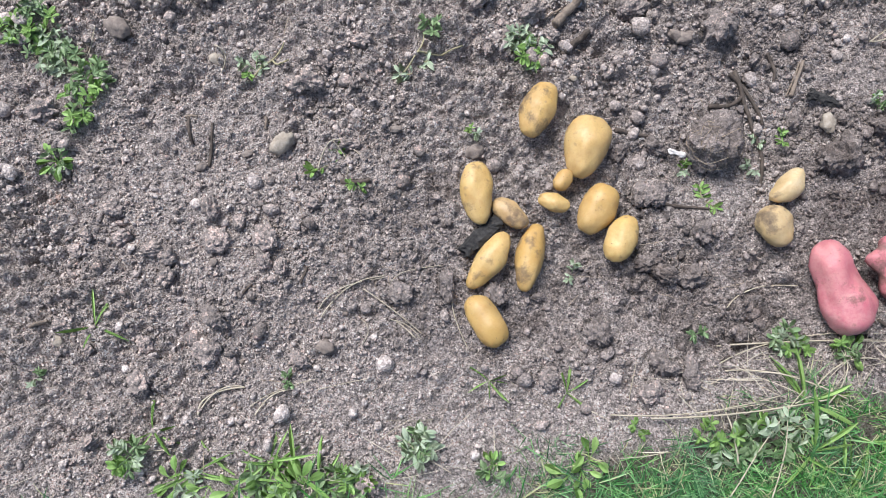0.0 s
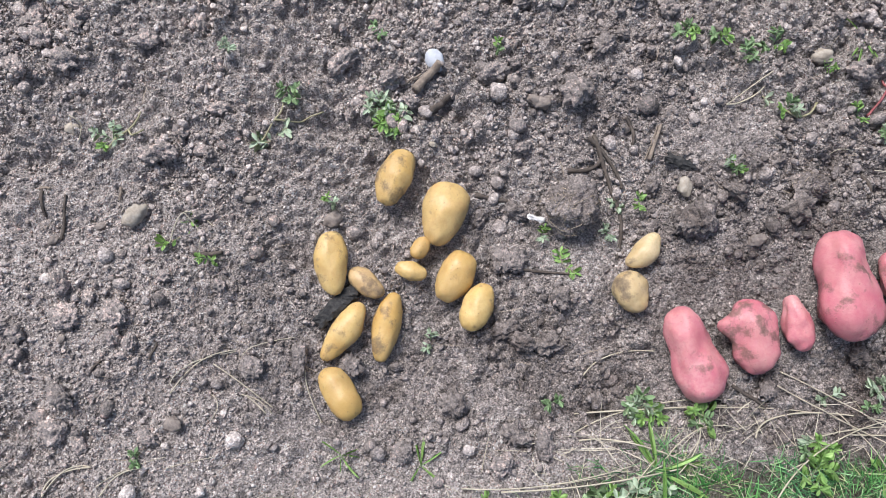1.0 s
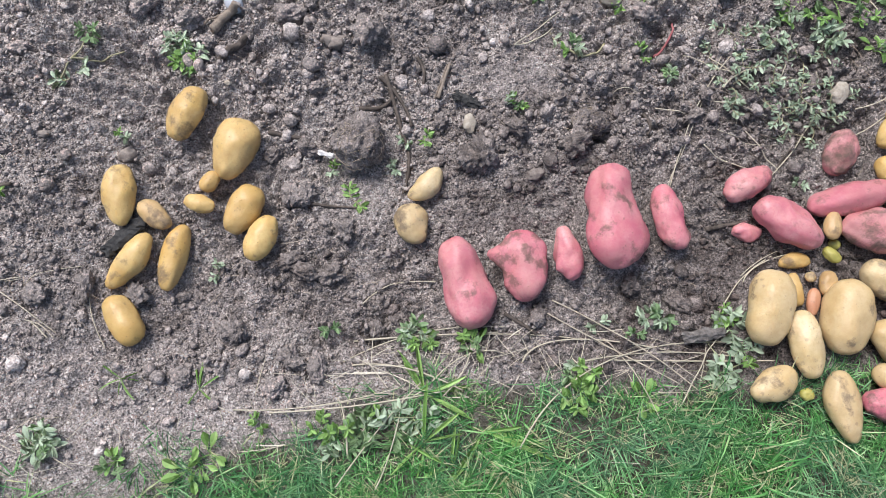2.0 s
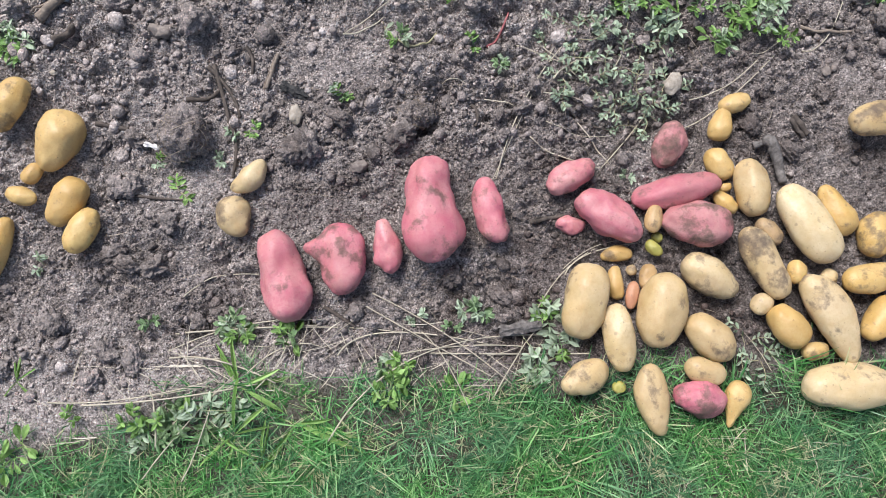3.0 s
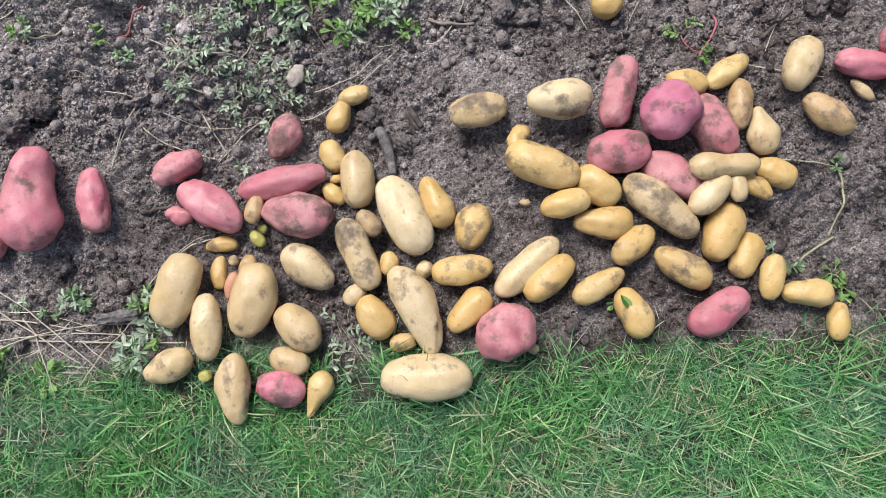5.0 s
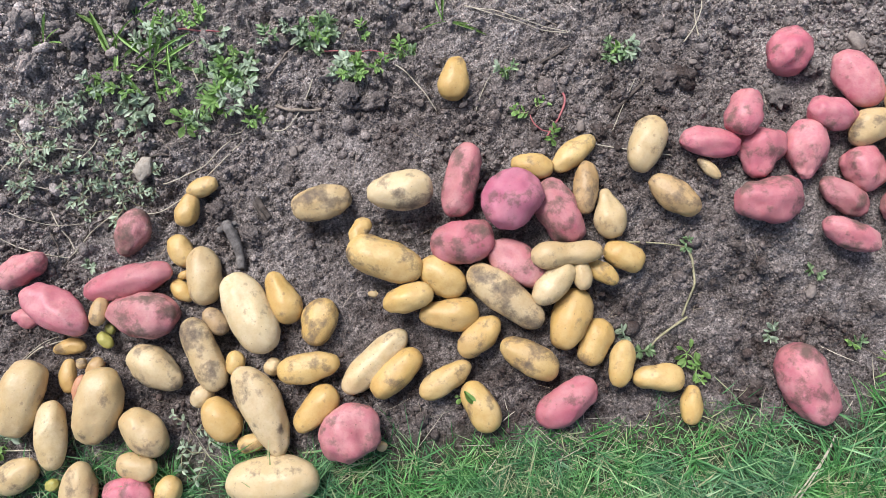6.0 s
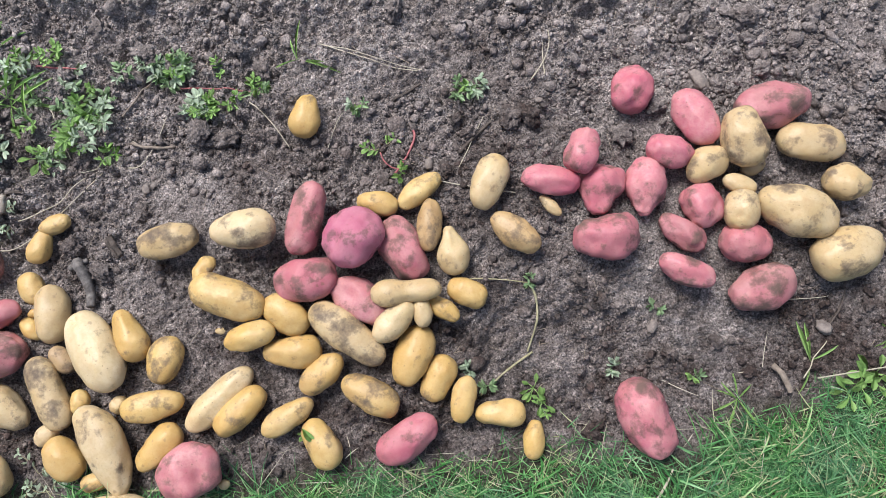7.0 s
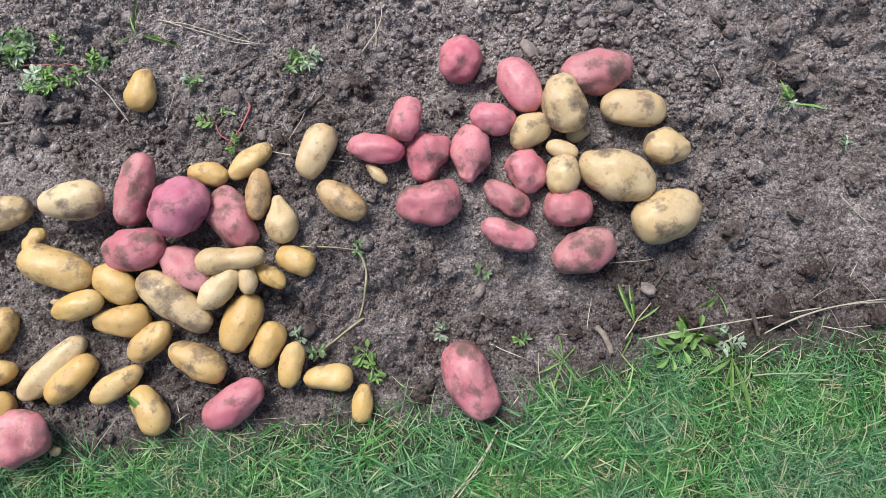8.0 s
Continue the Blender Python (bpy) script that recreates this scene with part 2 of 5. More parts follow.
def crumble(x, y, scale, shift=0.0, share=0.8):
    """Packed round crumbs of random size: the height of the tallest, in crumb radii."""
    x, y = np.asarray(x, float), np.asarray(y, float)
    c, s = math.cos(shift), math.sin(shift)
    x, y = (x * c - y * s) * scale + shift, (x * s + y * c) * scale - shift
    i, j = np.floor(x).astype(int), np.floor(y).astype(int)
    best = np.zeros(x.shape)
    for di in (-1, 0, 1):
        for dj in (-1, 0, 1):
            a, b = i + di, j + dj
            px, py = a + TABLE[a & 255, b & 255], b + TABLE[(a + 71) & 255, (b + 13) & 255]
            r = TABLE[(a + 29) & 255, (b + 151) & 255]
            r = np.where(r < share, 0.28 + 0.6 * r, 0.05)
            best = np.maximum(best, np.sqrt(np.maximum(r * r - (x - px) ** 2 - (y - py) ** 2, 0)))
    return best / scale


def lawn_edge(x):
    """Where the bed ends and the lawn begins."""
    return np.interp(x, [-1.5, -0.4, 0.0, 0.24, 0.45, 0.6, 0.9, 1.1, 1.3, 1.6, 1.9, 2.2, 2.44, 2.53, 2.72, 3.2],
                     [-0.24, -0.17, -0.13, -0.075, -0.015, 0.015, 0.01, 0.005, 0.045, 0.035, 0.06, 0.08, 0.10, 0.15, 0.17, 0.2])


def bell(x, y, cx, cy, wx, wy):
    return np.exp(-((x - cx) / wx) ** 2 - ((y - cy) / wy) ** 2)


RELIEF = np.array([[0.009, 0.008, 0.003, -0.017, 0.006, -0.006, -0.014, -0.027, -0.019, -0.020, -0.043, -0.034, -0.026, -0.022],
                   [0.010, 0.012, 0.020, -0.047, -0.031, -0.027, -0.032, -0.033, -0.020, -0.010, -0.041, -0.026, -0.022, -0.018],
                   [0.009, 0.008, 0.022, -0.027, -0.043, -0.001, -0.022, -0.047, 0.010, -0.001, 0.010, -0.006, -0.009, -0.011],
                   [0.008, 0.007, 0.008, -0.005, 0.004, 0.004, -0.010, -0.018, -0.014, -0.008, 0.014, 0.002, -0.001, -0.006]])  # heights of the bed, every 0.30 m along it and 0.25 m across


def swell(x, y):
    """The broad shape of the bed, on which things rest."""
    x, y = np.asarray(x, float), np.asarray(y, float)
    total, weight = np.zeros(x.shape), np.full(x.shape, 1e-6)
    for j, row in enumerate(RELIEF):
        for i, height in enumerate(row):
            w = bell(x, y, -0.75 + 0.30 * i, -0.10 + 0.25 * j, 0.19, 0.17)
            total, weight = total + w * height, weight + w
    return total / weight + (0.004 * field(x, y, 3.1, 5.0) + 0.003 * field(x, y, 8.0, 11.0)) * bell(x, y, 1.2, 0.2, 6, 6)


FOOTPRINTS = []


def pressed(x, y):
    """How far the soil is levelled under and beside the potatoes, 0 to 1."""
    x, y = np.asarray(x, float), np.asarray(y, float)
    out = np.zeros(x.shape)
    for px, py, c, s, a, b in FOOTPRINTS:
        near = (np.abs(x - px) < 1.4 * a) & (np.abs(y - py) < 1.4 * a)
        if near.any():
            dx, dy = x[near] - px, y[near] - py
            q = np.hypot((dx * c + dy * s) / a, (dy * c - dx * s) / b)
            out[near] = np.maximum(out[near], np.clip((1.3 - q) / 0.4, 0, 1))
    return out


def soil_height(x, y):
    bed = np.clip((y - lawn_edge(x)) / 0.08, 0, 1)
    rough = np.clip(0.68 + 0.45 * field(x, y, 2.6, 40.0) + 0.3 * field(x, y, 9.0, 14.0) + 0.25 * np.clip((y - 0.40) / 0.2, 0, 1) - 0.15 * np.clip(x - 0.9, 0, 1), 0.3, 1.4)
    wx, wy = x + 0.004 * field(x, y, 60.0, 5.0), y + 0.004 * field(x, y, 60.0, 15.0)
    h = 0.012 * field(x, y, 15.0, 3.0) + 0.010 * np.minimum(field(x, y, 34.0, 21.0), 0.35) + 0.006 * field(x, y, 80.0, 8.0) + 0.0025 * field(x, y, 170.0, 12.0)
    h = h + 0.6 * crumble(wx, wy, 27.0, 0.7, 0.28) + 0.9 * crumble(wx, wy, 62.0, 2.1, 0.6) + 1.15 * crumble(wx, wy, 120.0, 4.0) - 0.012
    smooth = np.clip(bell(x, y, 1.04, 0.205, 0.055, 0.06) + 0.8 * bell(x, y, 1.62, 0.52, 0.17, 0.07) + 0.5 * bell(x, y, 2.3, 0.36, 0.2, 0.06), 0, 1)
    rough = rough * (1 - 0.75 * smooth)
    pits = -0.035 * bell(x, y, 0.851, 0.425, 0.035, 0.022) - 0.03 * bell(x, y, 0.045, 0.55, 0.05, 0.03)
    pits = pits - 0.04 * bell(x, y, 3.02, 0.60, 0.10, 0.16) - 0.02 * bell(x, y, 1.27, 0.43, 0.10, 0.05)
    under = pressed(x, y)
    rough = rough * np.clip(1 - np.maximum(np.abs(x - 1.2) - 2.1, np.abs(y - 0.35) - 0.65) / 0.3, 0, 1)
    return swell(x, y) + (h * rough + pits) * (0.25 + 0.75 * bed) * (1 - 0.85 * under) - 0.003


def axis(lo, hi, step, far):
    fine = np.arange(lo, hi + step / 2, step)
    grow = step * np.cumsum(1.35 ** np.arange(1, 60))
    grow = grow[grow < far]
    return np.concatenate([lo - grow[::-1], fine, hi + grow])


def fill(name, co, faces, mat, smooth=True):
    """A mesh from arrays of places and equal-sided faces."""
    me = bpy.data.meshes.new(name)
    n, k = faces.shape
    me.vertices.add(len(co))
    me.vertices.foreach_set("co", np.ascontiguousarray(co, dtype=np.float32).ravel())
    me.loops.add(n * k)
    me.loops.foreach_set("vertex_index", np.ascontiguousarray(faces, dtype=np.int32).ravel())
    me.polygons.add(n)
    me.polygons.foreach_set("loop_start", np.arange(0, n * k, k, dtype=np.int32))
    me.polygons.foreach_set("use_smooth", np.full(n, smooth))
    me.update(calc_edges=True)
    me.validate()
    me.materials.append(mat)
    return me


def ground_material():
    """The soil, turning to a mottled near-black olive under the lawn beyond the bed's edge."""
    m = Nodes("bed_and_lawn")
    p = m.node("ShaderNodeNewGeometry").outputs["Position"]
    soil = soil_colour(m, p)
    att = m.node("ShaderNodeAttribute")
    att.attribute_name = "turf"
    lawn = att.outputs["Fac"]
    under_lawn = m.mix(m.noise(p, 90.0, 5.0), (0.022, 0.026, 0.013), (0.075, 0.075, 0.035))
    m.set("Base Color", m.mix(m.math("MULTIPLY", lawn, 0.75), soil, under_lawn))
    m.set("Roughness", 0.93)
    m.set("Specular IOR Level", 0.2)
    n = m.bump(m.noise(p, 75.0, 6.0, 0.78), 0.016, 1.0)
    cells = m.math("MULTIPLY", m.node("ShaderNodeTexVoronoi", Vector=p, Scale=240.0).outputs["Distance"], -1.0)
    m.bump(cells, 0.0038, 1.0, n)
    return m.mat


def part(name, bm, material, parent, label=""):
    me = bpy.data.meshes.new(name)
    bm.to_mesh(me)
    bm.free()
    me.materials.append(material)
    me.polygons.foreach_set("use_smooth", np.full(len(me.polygons), True))
    ob = new(name, me)
    ob.parent = parent
    return tagged(ob, label)


# ---- potatoes ----
KINDS = {"Y": "smooth yellow", "Yb": "scurfy golden yellow", "Yd": "yellow soil-smeared", "P": "pale tan", "Pd": "pale tan soil-caked", "W": "clean cream-coloured",
         "B": "brownish tan", "Bd": "dull brown soil-dusted", "R": "rosy red", "Rd": "red soil-smeared", "D": "dusky red dirty",
         "V": "knobbly purple-pink", "G": "greenish", "K": "pinkish tan"}
dice = random.Random(3)


def spud(bm, length, d1, d2, d3, bend, seed, at=(0, 0), turn=0.0, rings=30, sides=28, lumpy=1.0, dents=(), waist=0.0):
    """A lofted tuber along x, thicker or thinner at its ends, into bm."""
    k = (1 - 0.5 ** 2.6) ** 0.43
    d1, d3 = d1 / k, d3 / k
    s = Vector((seed * 7.3, seed * 3.1, seed * 1.7))
    eyes = [Vector((dice.uniform(-0.8, 0.8), dice.uniform(-0.9, 0.9), dice.uniform(-0.2, 1))) for _ in range(7)]
    rows, rot = [], Matrix.Rotation(turn, 3, "Z")

    def place(u, a):
        v = 0.5 * math.tanh(2.2 * u) / math.tanh(1.1)
        mid = d2 + (d3 - d1) * v + 2 * (d1 + d3 - 2 * d2) * v * v
        r = max(mid, 0.3 * d2) / 2 * max(1 - abs(u) ** 2.6, 0) ** 0.43
        r *= 1 - waist * math.exp(-((u + 0.38) / 0.16) ** 2)
        p = Vector((u * length / 2, math.cos(a) * r, math.sin(a) * r * 0.88))
        k = max(1 - abs(u) ** 2.6, 0) ** 0.43
        w = Vector((u, math.cos(a) * k, math.sin(a) * k))
        n = lumpy * (0.095 * noise.noise(w * 1.1 + s) + 0.045 * noise.noise(w * 2.6 + s) + 0.016 * noise.noise(w * 6.0 + s))
        for e in eyes:
            n -= 0.045 * math.exp(-((w - e).length / 0.13) ** 2) - 0.020 * math.exp(-((w - e).length / 0.30) ** 2)
        for c, size, depth in dents:
            n += depth * math.exp(-((w - Vector(c)).length / size) ** 2)
        p += Vector((u * 0.5, math.cos(a) * k, math.sin(a) * k)) * n * d2
        p.y += bend * (1 - u * u) * 1.2
        p = rot @ p
        return bm.verts.new((p.x + at[0], p.y + at[1], p.z))

    for i in range(1, rings):
        u = -math.cos(math.pi * i / rings)
        rows.append([place(u, 2 * math.pi * j / sides) for j in range(sides)])
    ends = [place(-1, 0), place(1, 0)]
    for a, b in zip(rows, rows[1:]):
        for j in range(sides):
            bm.faces.new((a[j], b[j], b[(j + 1) % sides], a[(j + 1) % sides]))
    for j in range(sides):
        bm.faces.new((ends[0], rows[0][j], rows[0][(j + 1) % sides]))
        bm.faces.new((ends[1], rows[-1][(j + 1) % sides], rows[-1][j]))


EXTRAS = {"arm": [((-0.30, -0.95, 0.15), 0.25, 0.46), ((-0.45, 0.8, 0.3), 0.35, 0.12), ((0.6, -0.6, 0.2), 0.35, 0.10)], "hole": [((-0.86, -0.2, 0.6), 0.22, -0.22)],
          "notch": [((-1.0, 0.15, 0.4), 0.42, -0.42), ((-0.85, 0.9, 0.2), 0.35, 0.16), ((-0.85, -0.8, 0.2), 0.35, 0.16)],
          "giant": [((0.42, 0.95, 0.1), 0.30, 0.10), ((0.10, -0.95, 0.1), 0.35, 0.07), ((-0.8, 0.2, 0.7), 0.2, -0.05), ((0.0, 0.2, 0.95), 0.3, 0.05)],
          "shoulder": [((-0.80, -0.6, 0.3), 0.28, 0.09), ((0.35, 0.95, 0.2), 0.28, 0.08), ((-0.5, 0.1, 0.9), 0.25, 0.05), ((0.35, -0.95, 0.2), 0.3, 0.06)],
          "neck": [((-0.45, -0.9, 0.1), 0.28, -0.16), ((-0.45, 0.9, 0.1), 0.28, -0.10), ((0.45, -0.95, 0.1), 0.22, 0.16)],
          "band": [((0.42, -0.9, 0.3), 0.2, -0.09), ((0.42, 0.9, 0.3), 0.2, -0.11), ((0.55, 0.9, 0.2), 0.2, 0.10)],
          "scab": [((0.1, 0.1, 0.95), 0.16, -0.12), ((-0.2, 0.3, 0.9), 0.14, -0.10)],
          "bumpy": [((-0.4, 0.5, 0.75), 0.4, 0.10), ((0.45, -0.3, 0.8), 0.3, -0.09), ((-0.3, -0.5, 0.7), 0.35, -0.10), ((0.5, 0.7, 0.4), 0.4, 0.08)]}


def potato(kind, x, y, length, d1, d2, d3, angle, lift=0.0, bend=0.0, extra=""):
    bm = bmesh.new()
    big = max(d1, d2, d3)
    red = kind in ("R", "Rd", "D", "V")
    spud(bm, length, d1, d2, d3, bend, dice.random() * 9, lumpy=1.25 if red else 0.75, dents=EXTRAS.get(extra, ()), waist={"giant": 0.05, "shoulder": 0.02}.get(extra, 0.0))
    if extra == "knob":
        spud(bm, 0.056, 0.031, 0.033, 0.029, 0, 2.2, (-0.042, 0.014), radians(-58))
    if extra == "lobe":
        spud(bm, 0.046, 0.028, 0.029, 0.029, 0, 4.1, (-0.052, 0.030), radians(80))
    bmesh.ops.recalc_face_normals(bm, faces=bm.faces)
    shape = "long " if length > 1.9 * big else "round " if length < 1.25 * big else "oval "
    size = "tiny " if length < 0.03 else "small " if length < 0.055 else "large " if length > 0.14 else ""
    ob = part("potato", bm, SKINS[kind], None, f"{size}{shape}{KINDS[kind]} potato lying on " + ("the lawn's edge" if y < lawn_edge(x) else "dark soil"))
    tagged(ob, category="potato", group="harvested potatoes laid on the bed")
    z = float(swell(x, y)) + 0.88 * big / 2 * 0.86 + lift + (0.006 if y < lawn_edge(x) else 0)
    ob.matrix_basis = pose(x, y, z, dice.uniform(-12, 12), dice.uniform(-3, 3), angle)
    FOOTPRINTS.append((x, y, math.cos(radians(angle)), math.sin(radians(angle)), length / 2, big / 2))
    return ob


def covered(x, y, margin=0.0):
    """Which of the places lie under a potato."""
    hit = np.zeros(np.shape(x), bool)
    for px, py, c, s, a, b in FOOTPRINTS:
        u, v = (x - px) * c + (y - py) * s, (y - py) * c - (x - px) * s
        hit |= (u / (a + margin)) ** 2 + (v / (b + margin)) ** 2 < 1
    return hit


potato("Yd", 0.156, 0.455, 0.100, 0.052, 0.059, 0.046, -112, lift=0.002, bend=-0.001)
potato("Yb", 0.237, 0.398, 0.111, 0.069, 0.073, 0.056, -107, lift=-0.012)
potato("Y", 0.197, 0.340, 0.040, 0.026, 0.029, 0.026, -124, lift=0.005)
potato("Y", 0.057, 0.311, 0.105, 0.050, 0.052, 0.041, -84, bend=-0.003)
potato("B", 0.109, 0.281, 0.070, 0.034, 0.038, 0.032, -38)
potato("Y", 0.182, 0.301, 0.054, 0.025, 0.031, 0.025, -16, lift=0.006)
potato("Y", 0.255, 0.293, 0.089, 0.055, 0.059, 0.048, -118, lift=-0.010)
potato("Yd", 0.290, 0.242, 0.082, 0.043, 0.050, 0.044, -114, lift=0.004)
potato("Yd", 0.073, 0.202, 0.109, 0.041, 0.049, 0.035, -124, lift=-0.005, bend=0.003)
potato("Y", 0.145, 0.210, 0.116, 0.041, 0.044, 0.037, -102, lift=-0.007, bend=-0.003)
potato("Y", 0.070, 0.105, 0.092, 0.045, 0.050, 0.050, -56, lift=-0.012)
potato("P", 0.564, 0.336, 0.075, 0.034, 0.042, 0.034, -136, bend=0.004)
potato("P", 0.542, 0.267, 0.071, 0.052, 0.057, 0.046, -73, lift=-0.006)
potato("R", 0.629, 0.165, 0.152, 0.067, 0.069, 0.074, -76, lift=-0.005, extra="shoulder")
potato("Rd", 0.727, 0.194, 0.115, 0.063, 0.066, 0.063, -83, lift=-0.002, extra="arm")
potato("R", 0.799, 0.215, 0.091, 0.036, 0.046, 0.040, -77, bend=0.001, extra="neck")
potato("R", 0.873, 0.273, 0.181, 0.074, 0.078, 0.088, -85, extra="giant")
potato("Rd", 0.972, 0.274, 0.113, 0.044, 0.051, 0.046, -77, bend=-0.003, extra="band")
potato("D", 1.106, 0.333, 0.090, 0.042, 0.050, 0.044, 32)
potato("R", 1.106, 0.255, 0.050, 0.026, 0.031, 0.026, -8, lift=-0.012)
potato("R", 1.168, 0.265, 0.124, 0.058, 0.064, 0.053, -35, bend=-0.001)
potato("D", 1.280, 0.394, 0.084, 0.052, 0.056, 0.044, -112, lift=-0.012)
potato("D", 1.284, 0.311, 0.151, 0.049, 0.057, 0.048, 11, lift=-0.002)
potato("D", 1.314, 0.255, 0.121, 0.054, 0.078, 0.070, -4, lift=-0.006, bend=-0.001)
potato("B", 1.241, 0.261, 0.048, 0.026, 0.028, 0.026, -101, lift=0.016, bend=-0.001)
potato("G", 1.244, 0.215, 0.033, 0.020, 0.022, 0.018, -43)
potato("G", 1.250, 0.233, 0.019, 0.015, 0.017, 0.015, -36, bend=0.001)
potato("Y", 1.372, 0.433, 0.060, 0.032, 0.039, 0.039, -105, lift=-0.011, extra="knob")
potato("Y", 1.364, 0.362, 0.060, 0.039, 0.043, 0.037, -61, lift=-0.012)
potato("Y", 1.371, 0.320, 0.023, 0.013, 0.015, 0.013, 23)
potato("Y", 1.370, 0.294, 0.047, 0.026, 0.031, 0.026, -45, lift=-0.006, bend=-0.001)
potato("P", 1.410, 0.317, 0.100, 0.051, 0.057, 0.053, -84, lift=-0.003, bend=-0.001)
potato("W", 1.492, 0.253, 0.144, 0.065, 0.070, 0.067, -61, extra="hole")
potato("Yd", 1.543, 0.277, 0.091, 0.035, 0.047, 0.051, -66, lift=-0.008, bend=-0.001)
potato("Y", 1.604, 0.235, 0.078, 0.052, 0.059, 0.050, -106, lift=-0.012)
potato("Pd", 1.417, 0.188, 0.128, 0.050, 0.052, 0.048, -66, lift=0.009)
potato("Bd", 1.432, 0.241, 0.052, 0.031, 0.033, 0.031, -48, lift=0.007)
potato("P", 1.332, 0.167, 0.101, 0.056, 0.061, 0.050, -34, lift=-0.010)
potato("P", 1.245, 0.110, 0.126, 0.069, 0.076, 0.067, -101)
potato("B", 1.231, 0.166, 0.044, 0.027, 0.029, 0.027, -99)
potato("P", 1.121, 0.125, 0.123, 0.068, 0.071, 0.064, -104, lift=0.002)
potato("P", 1.174, 0.066, 0.110, 0.048, 0.052, 0.044, -85, lift=0.011)
potato("Y", 1.182, 0.158, 0.057, 0.025, 0.029, 0.027, -85, lift=-0.012, bend=-0.003)
potato("P", 1.205, 0.178, 0.017, 0.016, 0.018, 0.016, 24)
potato("K", 1.204, 0.136, 0.048, 0.020, 0.022, 0.018, -100)
potato("Y", 1.182, 0.203, 0.054, 0.022, 0.027, 0.024, 6, lift=-0.008, bend=0.003)
potato("P", 1.323, 0.067, 0.091, 0.055, 0.062, 0.055, -45)
potato("P", 1.118, 0.002, 0.080, 0.042, 0.051, 0.044, 27)
potato("G", 1.174, -0.012, 0.022, 0.018, 0.020, 0.018, 5)
potato("P", 1.229, -0.031, 0.112, 0.051, 0.054, 0.040, -82, lift=-0.002, bend=-0.004)
potato("P", 1.312, 0.014, 0.066, 0.039, 0.042, 0.037, -17, bend=-0.001)
potato("Rd", 1.301, -0.030, 0.081, 0.047, 0.056, 0.047, -10, lift=-0.006)
potato("Y", 1.358, -0.039, 0.077, 0.040, 0.035, 0.019, -110, lift=-0.005)
potato("P", 1.412, 0.121, 0.039, 0.030, 0.034, 0.030, 44, lift=0.008)
potato("Yd", 1.448, 0.085, 0.077, 0.050, 0.055, 0.050, -52, lift=0.008)
potato("Y", 1.468, 0.173, 0.040, 0.027, 0.031, 0.027, -94, lift=0.016)
potato("P", 1.526, 0.165, 0.030, 0.025, 0.027, 0.025, -138)
potato("Pd", 1.512, 0.096, 0.156, 0.060, 0.065, 0.049, -64, lift=0.008, bend=0.007)
potato("Y", 1.588, 0.163, 0.100, 0.045, 0.048, 0.043, 8, lift=0.003)
potato("P", 1.693, 0.170, 0.138, 0.045, 0.050, 0.048, -136, lift=-0.007)
potato("Y", 1.728, 0.150, 0.099, 0.046, 0.050, 0.046, -139)
potato("Y", 1.599, 0.097, 0.088, 0.051, 0.051, 0.041, -133)
potato("Y", 1.493, 0.046, 0.043, 0.027, 0.029, 0.027, 8, lift=0.003)
potato("D", 1.657, 0.059, 0.095, 0.070, 0.085, 0.075, 4, lift=0.009, bend=0.001, extra="bumpy")
potato("W", 1.533, -0.011, 0.146, 0.064, 0.073, 0.068, -0, lift=-0.006)
potato("P", 1.703, 0.037, 0.018, 0.014, 0.016, 0.012, 16)
potato("P", 1.692, 0.279, 0.020, 0.011, 0.013, 0.011, 0, lift=-0.012)
potato("Pd", 1.613, 0.427, 0.097, 0.053, 0.059, 0.052, 13, lift=0.003)
potato("W", 1.742, 0.437, 0.105, 0.053, 0.064, 0.061, 2, lift=0.020, bend=-0.001)
potato("D", 1.839, 0.454, 0.124, 0.052, 0.055, 0.055, -107, lift=0.015, bend=0.002)
potato("V", 1.921, 0.418, 0.103, 0.070, 0.085, 0.076, -131, lift=0.014, extra="bumpy")
potato("D", 1.841, 0.355, 0.100, 0.065, 0.073, 0.063, 8)
potato("D", 1.928, 0.319, 0.109, 0.056, 0.065, 0.054, -35, lift=-0.008)
potato("D", 1.995, 0.401, 0.113, 0.060, 0.069, 0.062, -62, lift=-0.012)
potato("Y", 1.715, 0.331, 0.125, 0.060, 0.065, 0.058, -20, lift=0.013, bend=-0.001, extra="lobe")
potato("Y", 1.806, 0.300, 0.084, 0.051, 0.054, 0.049, -38)
potato("Y", 1.751, 0.267, 0.083, 0.038, 0.045, 0.042, 16, lift=0.020)
potato("Y", 1.815, 0.241, 0.096, 0.040, 0.052, 0.054, -1)
potato("Pd", 1.905, 0.266, 0.145, 0.059, 0.059, 0.050, -38, lift=0.004)
potato("Y", 1.862, 0.204, 0.082, 0.041, 0.047, 0.043, -139, lift=0.003)
potato("Yd", 1.939, 0.169, 0.101, 0.046, 0.053, 0.050, -29)
potato("Yd", 1.806, 0.138, 0.094, 0.036, 0.041, 0.039, -149, lift=0.004)
potato("Y", 1.860, 0.096, 0.086, 0.046, 0.051, 0.049, -62)
potato("D", 1.995, 0.099, 0.107, 0.049, 0.054, 0.054, -148, extra="scab")
potato("P", 2.001, 0.329, 0.112, 0.044, 0.035, 0.037, 4, lift=0.028)
potato("P", 1.980, 0.283, 0.083, 0.039, 0.046, 0.041, -136, lift=0.019)
potato("P", 2.025, 0.297, 0.050, 0.027, 0.030, 0.027, -82, lift=0.023)
potato("Y", 2.059, 0.301, 0.059, 0.027, 0.033, 0.027, -36, lift=0.009)
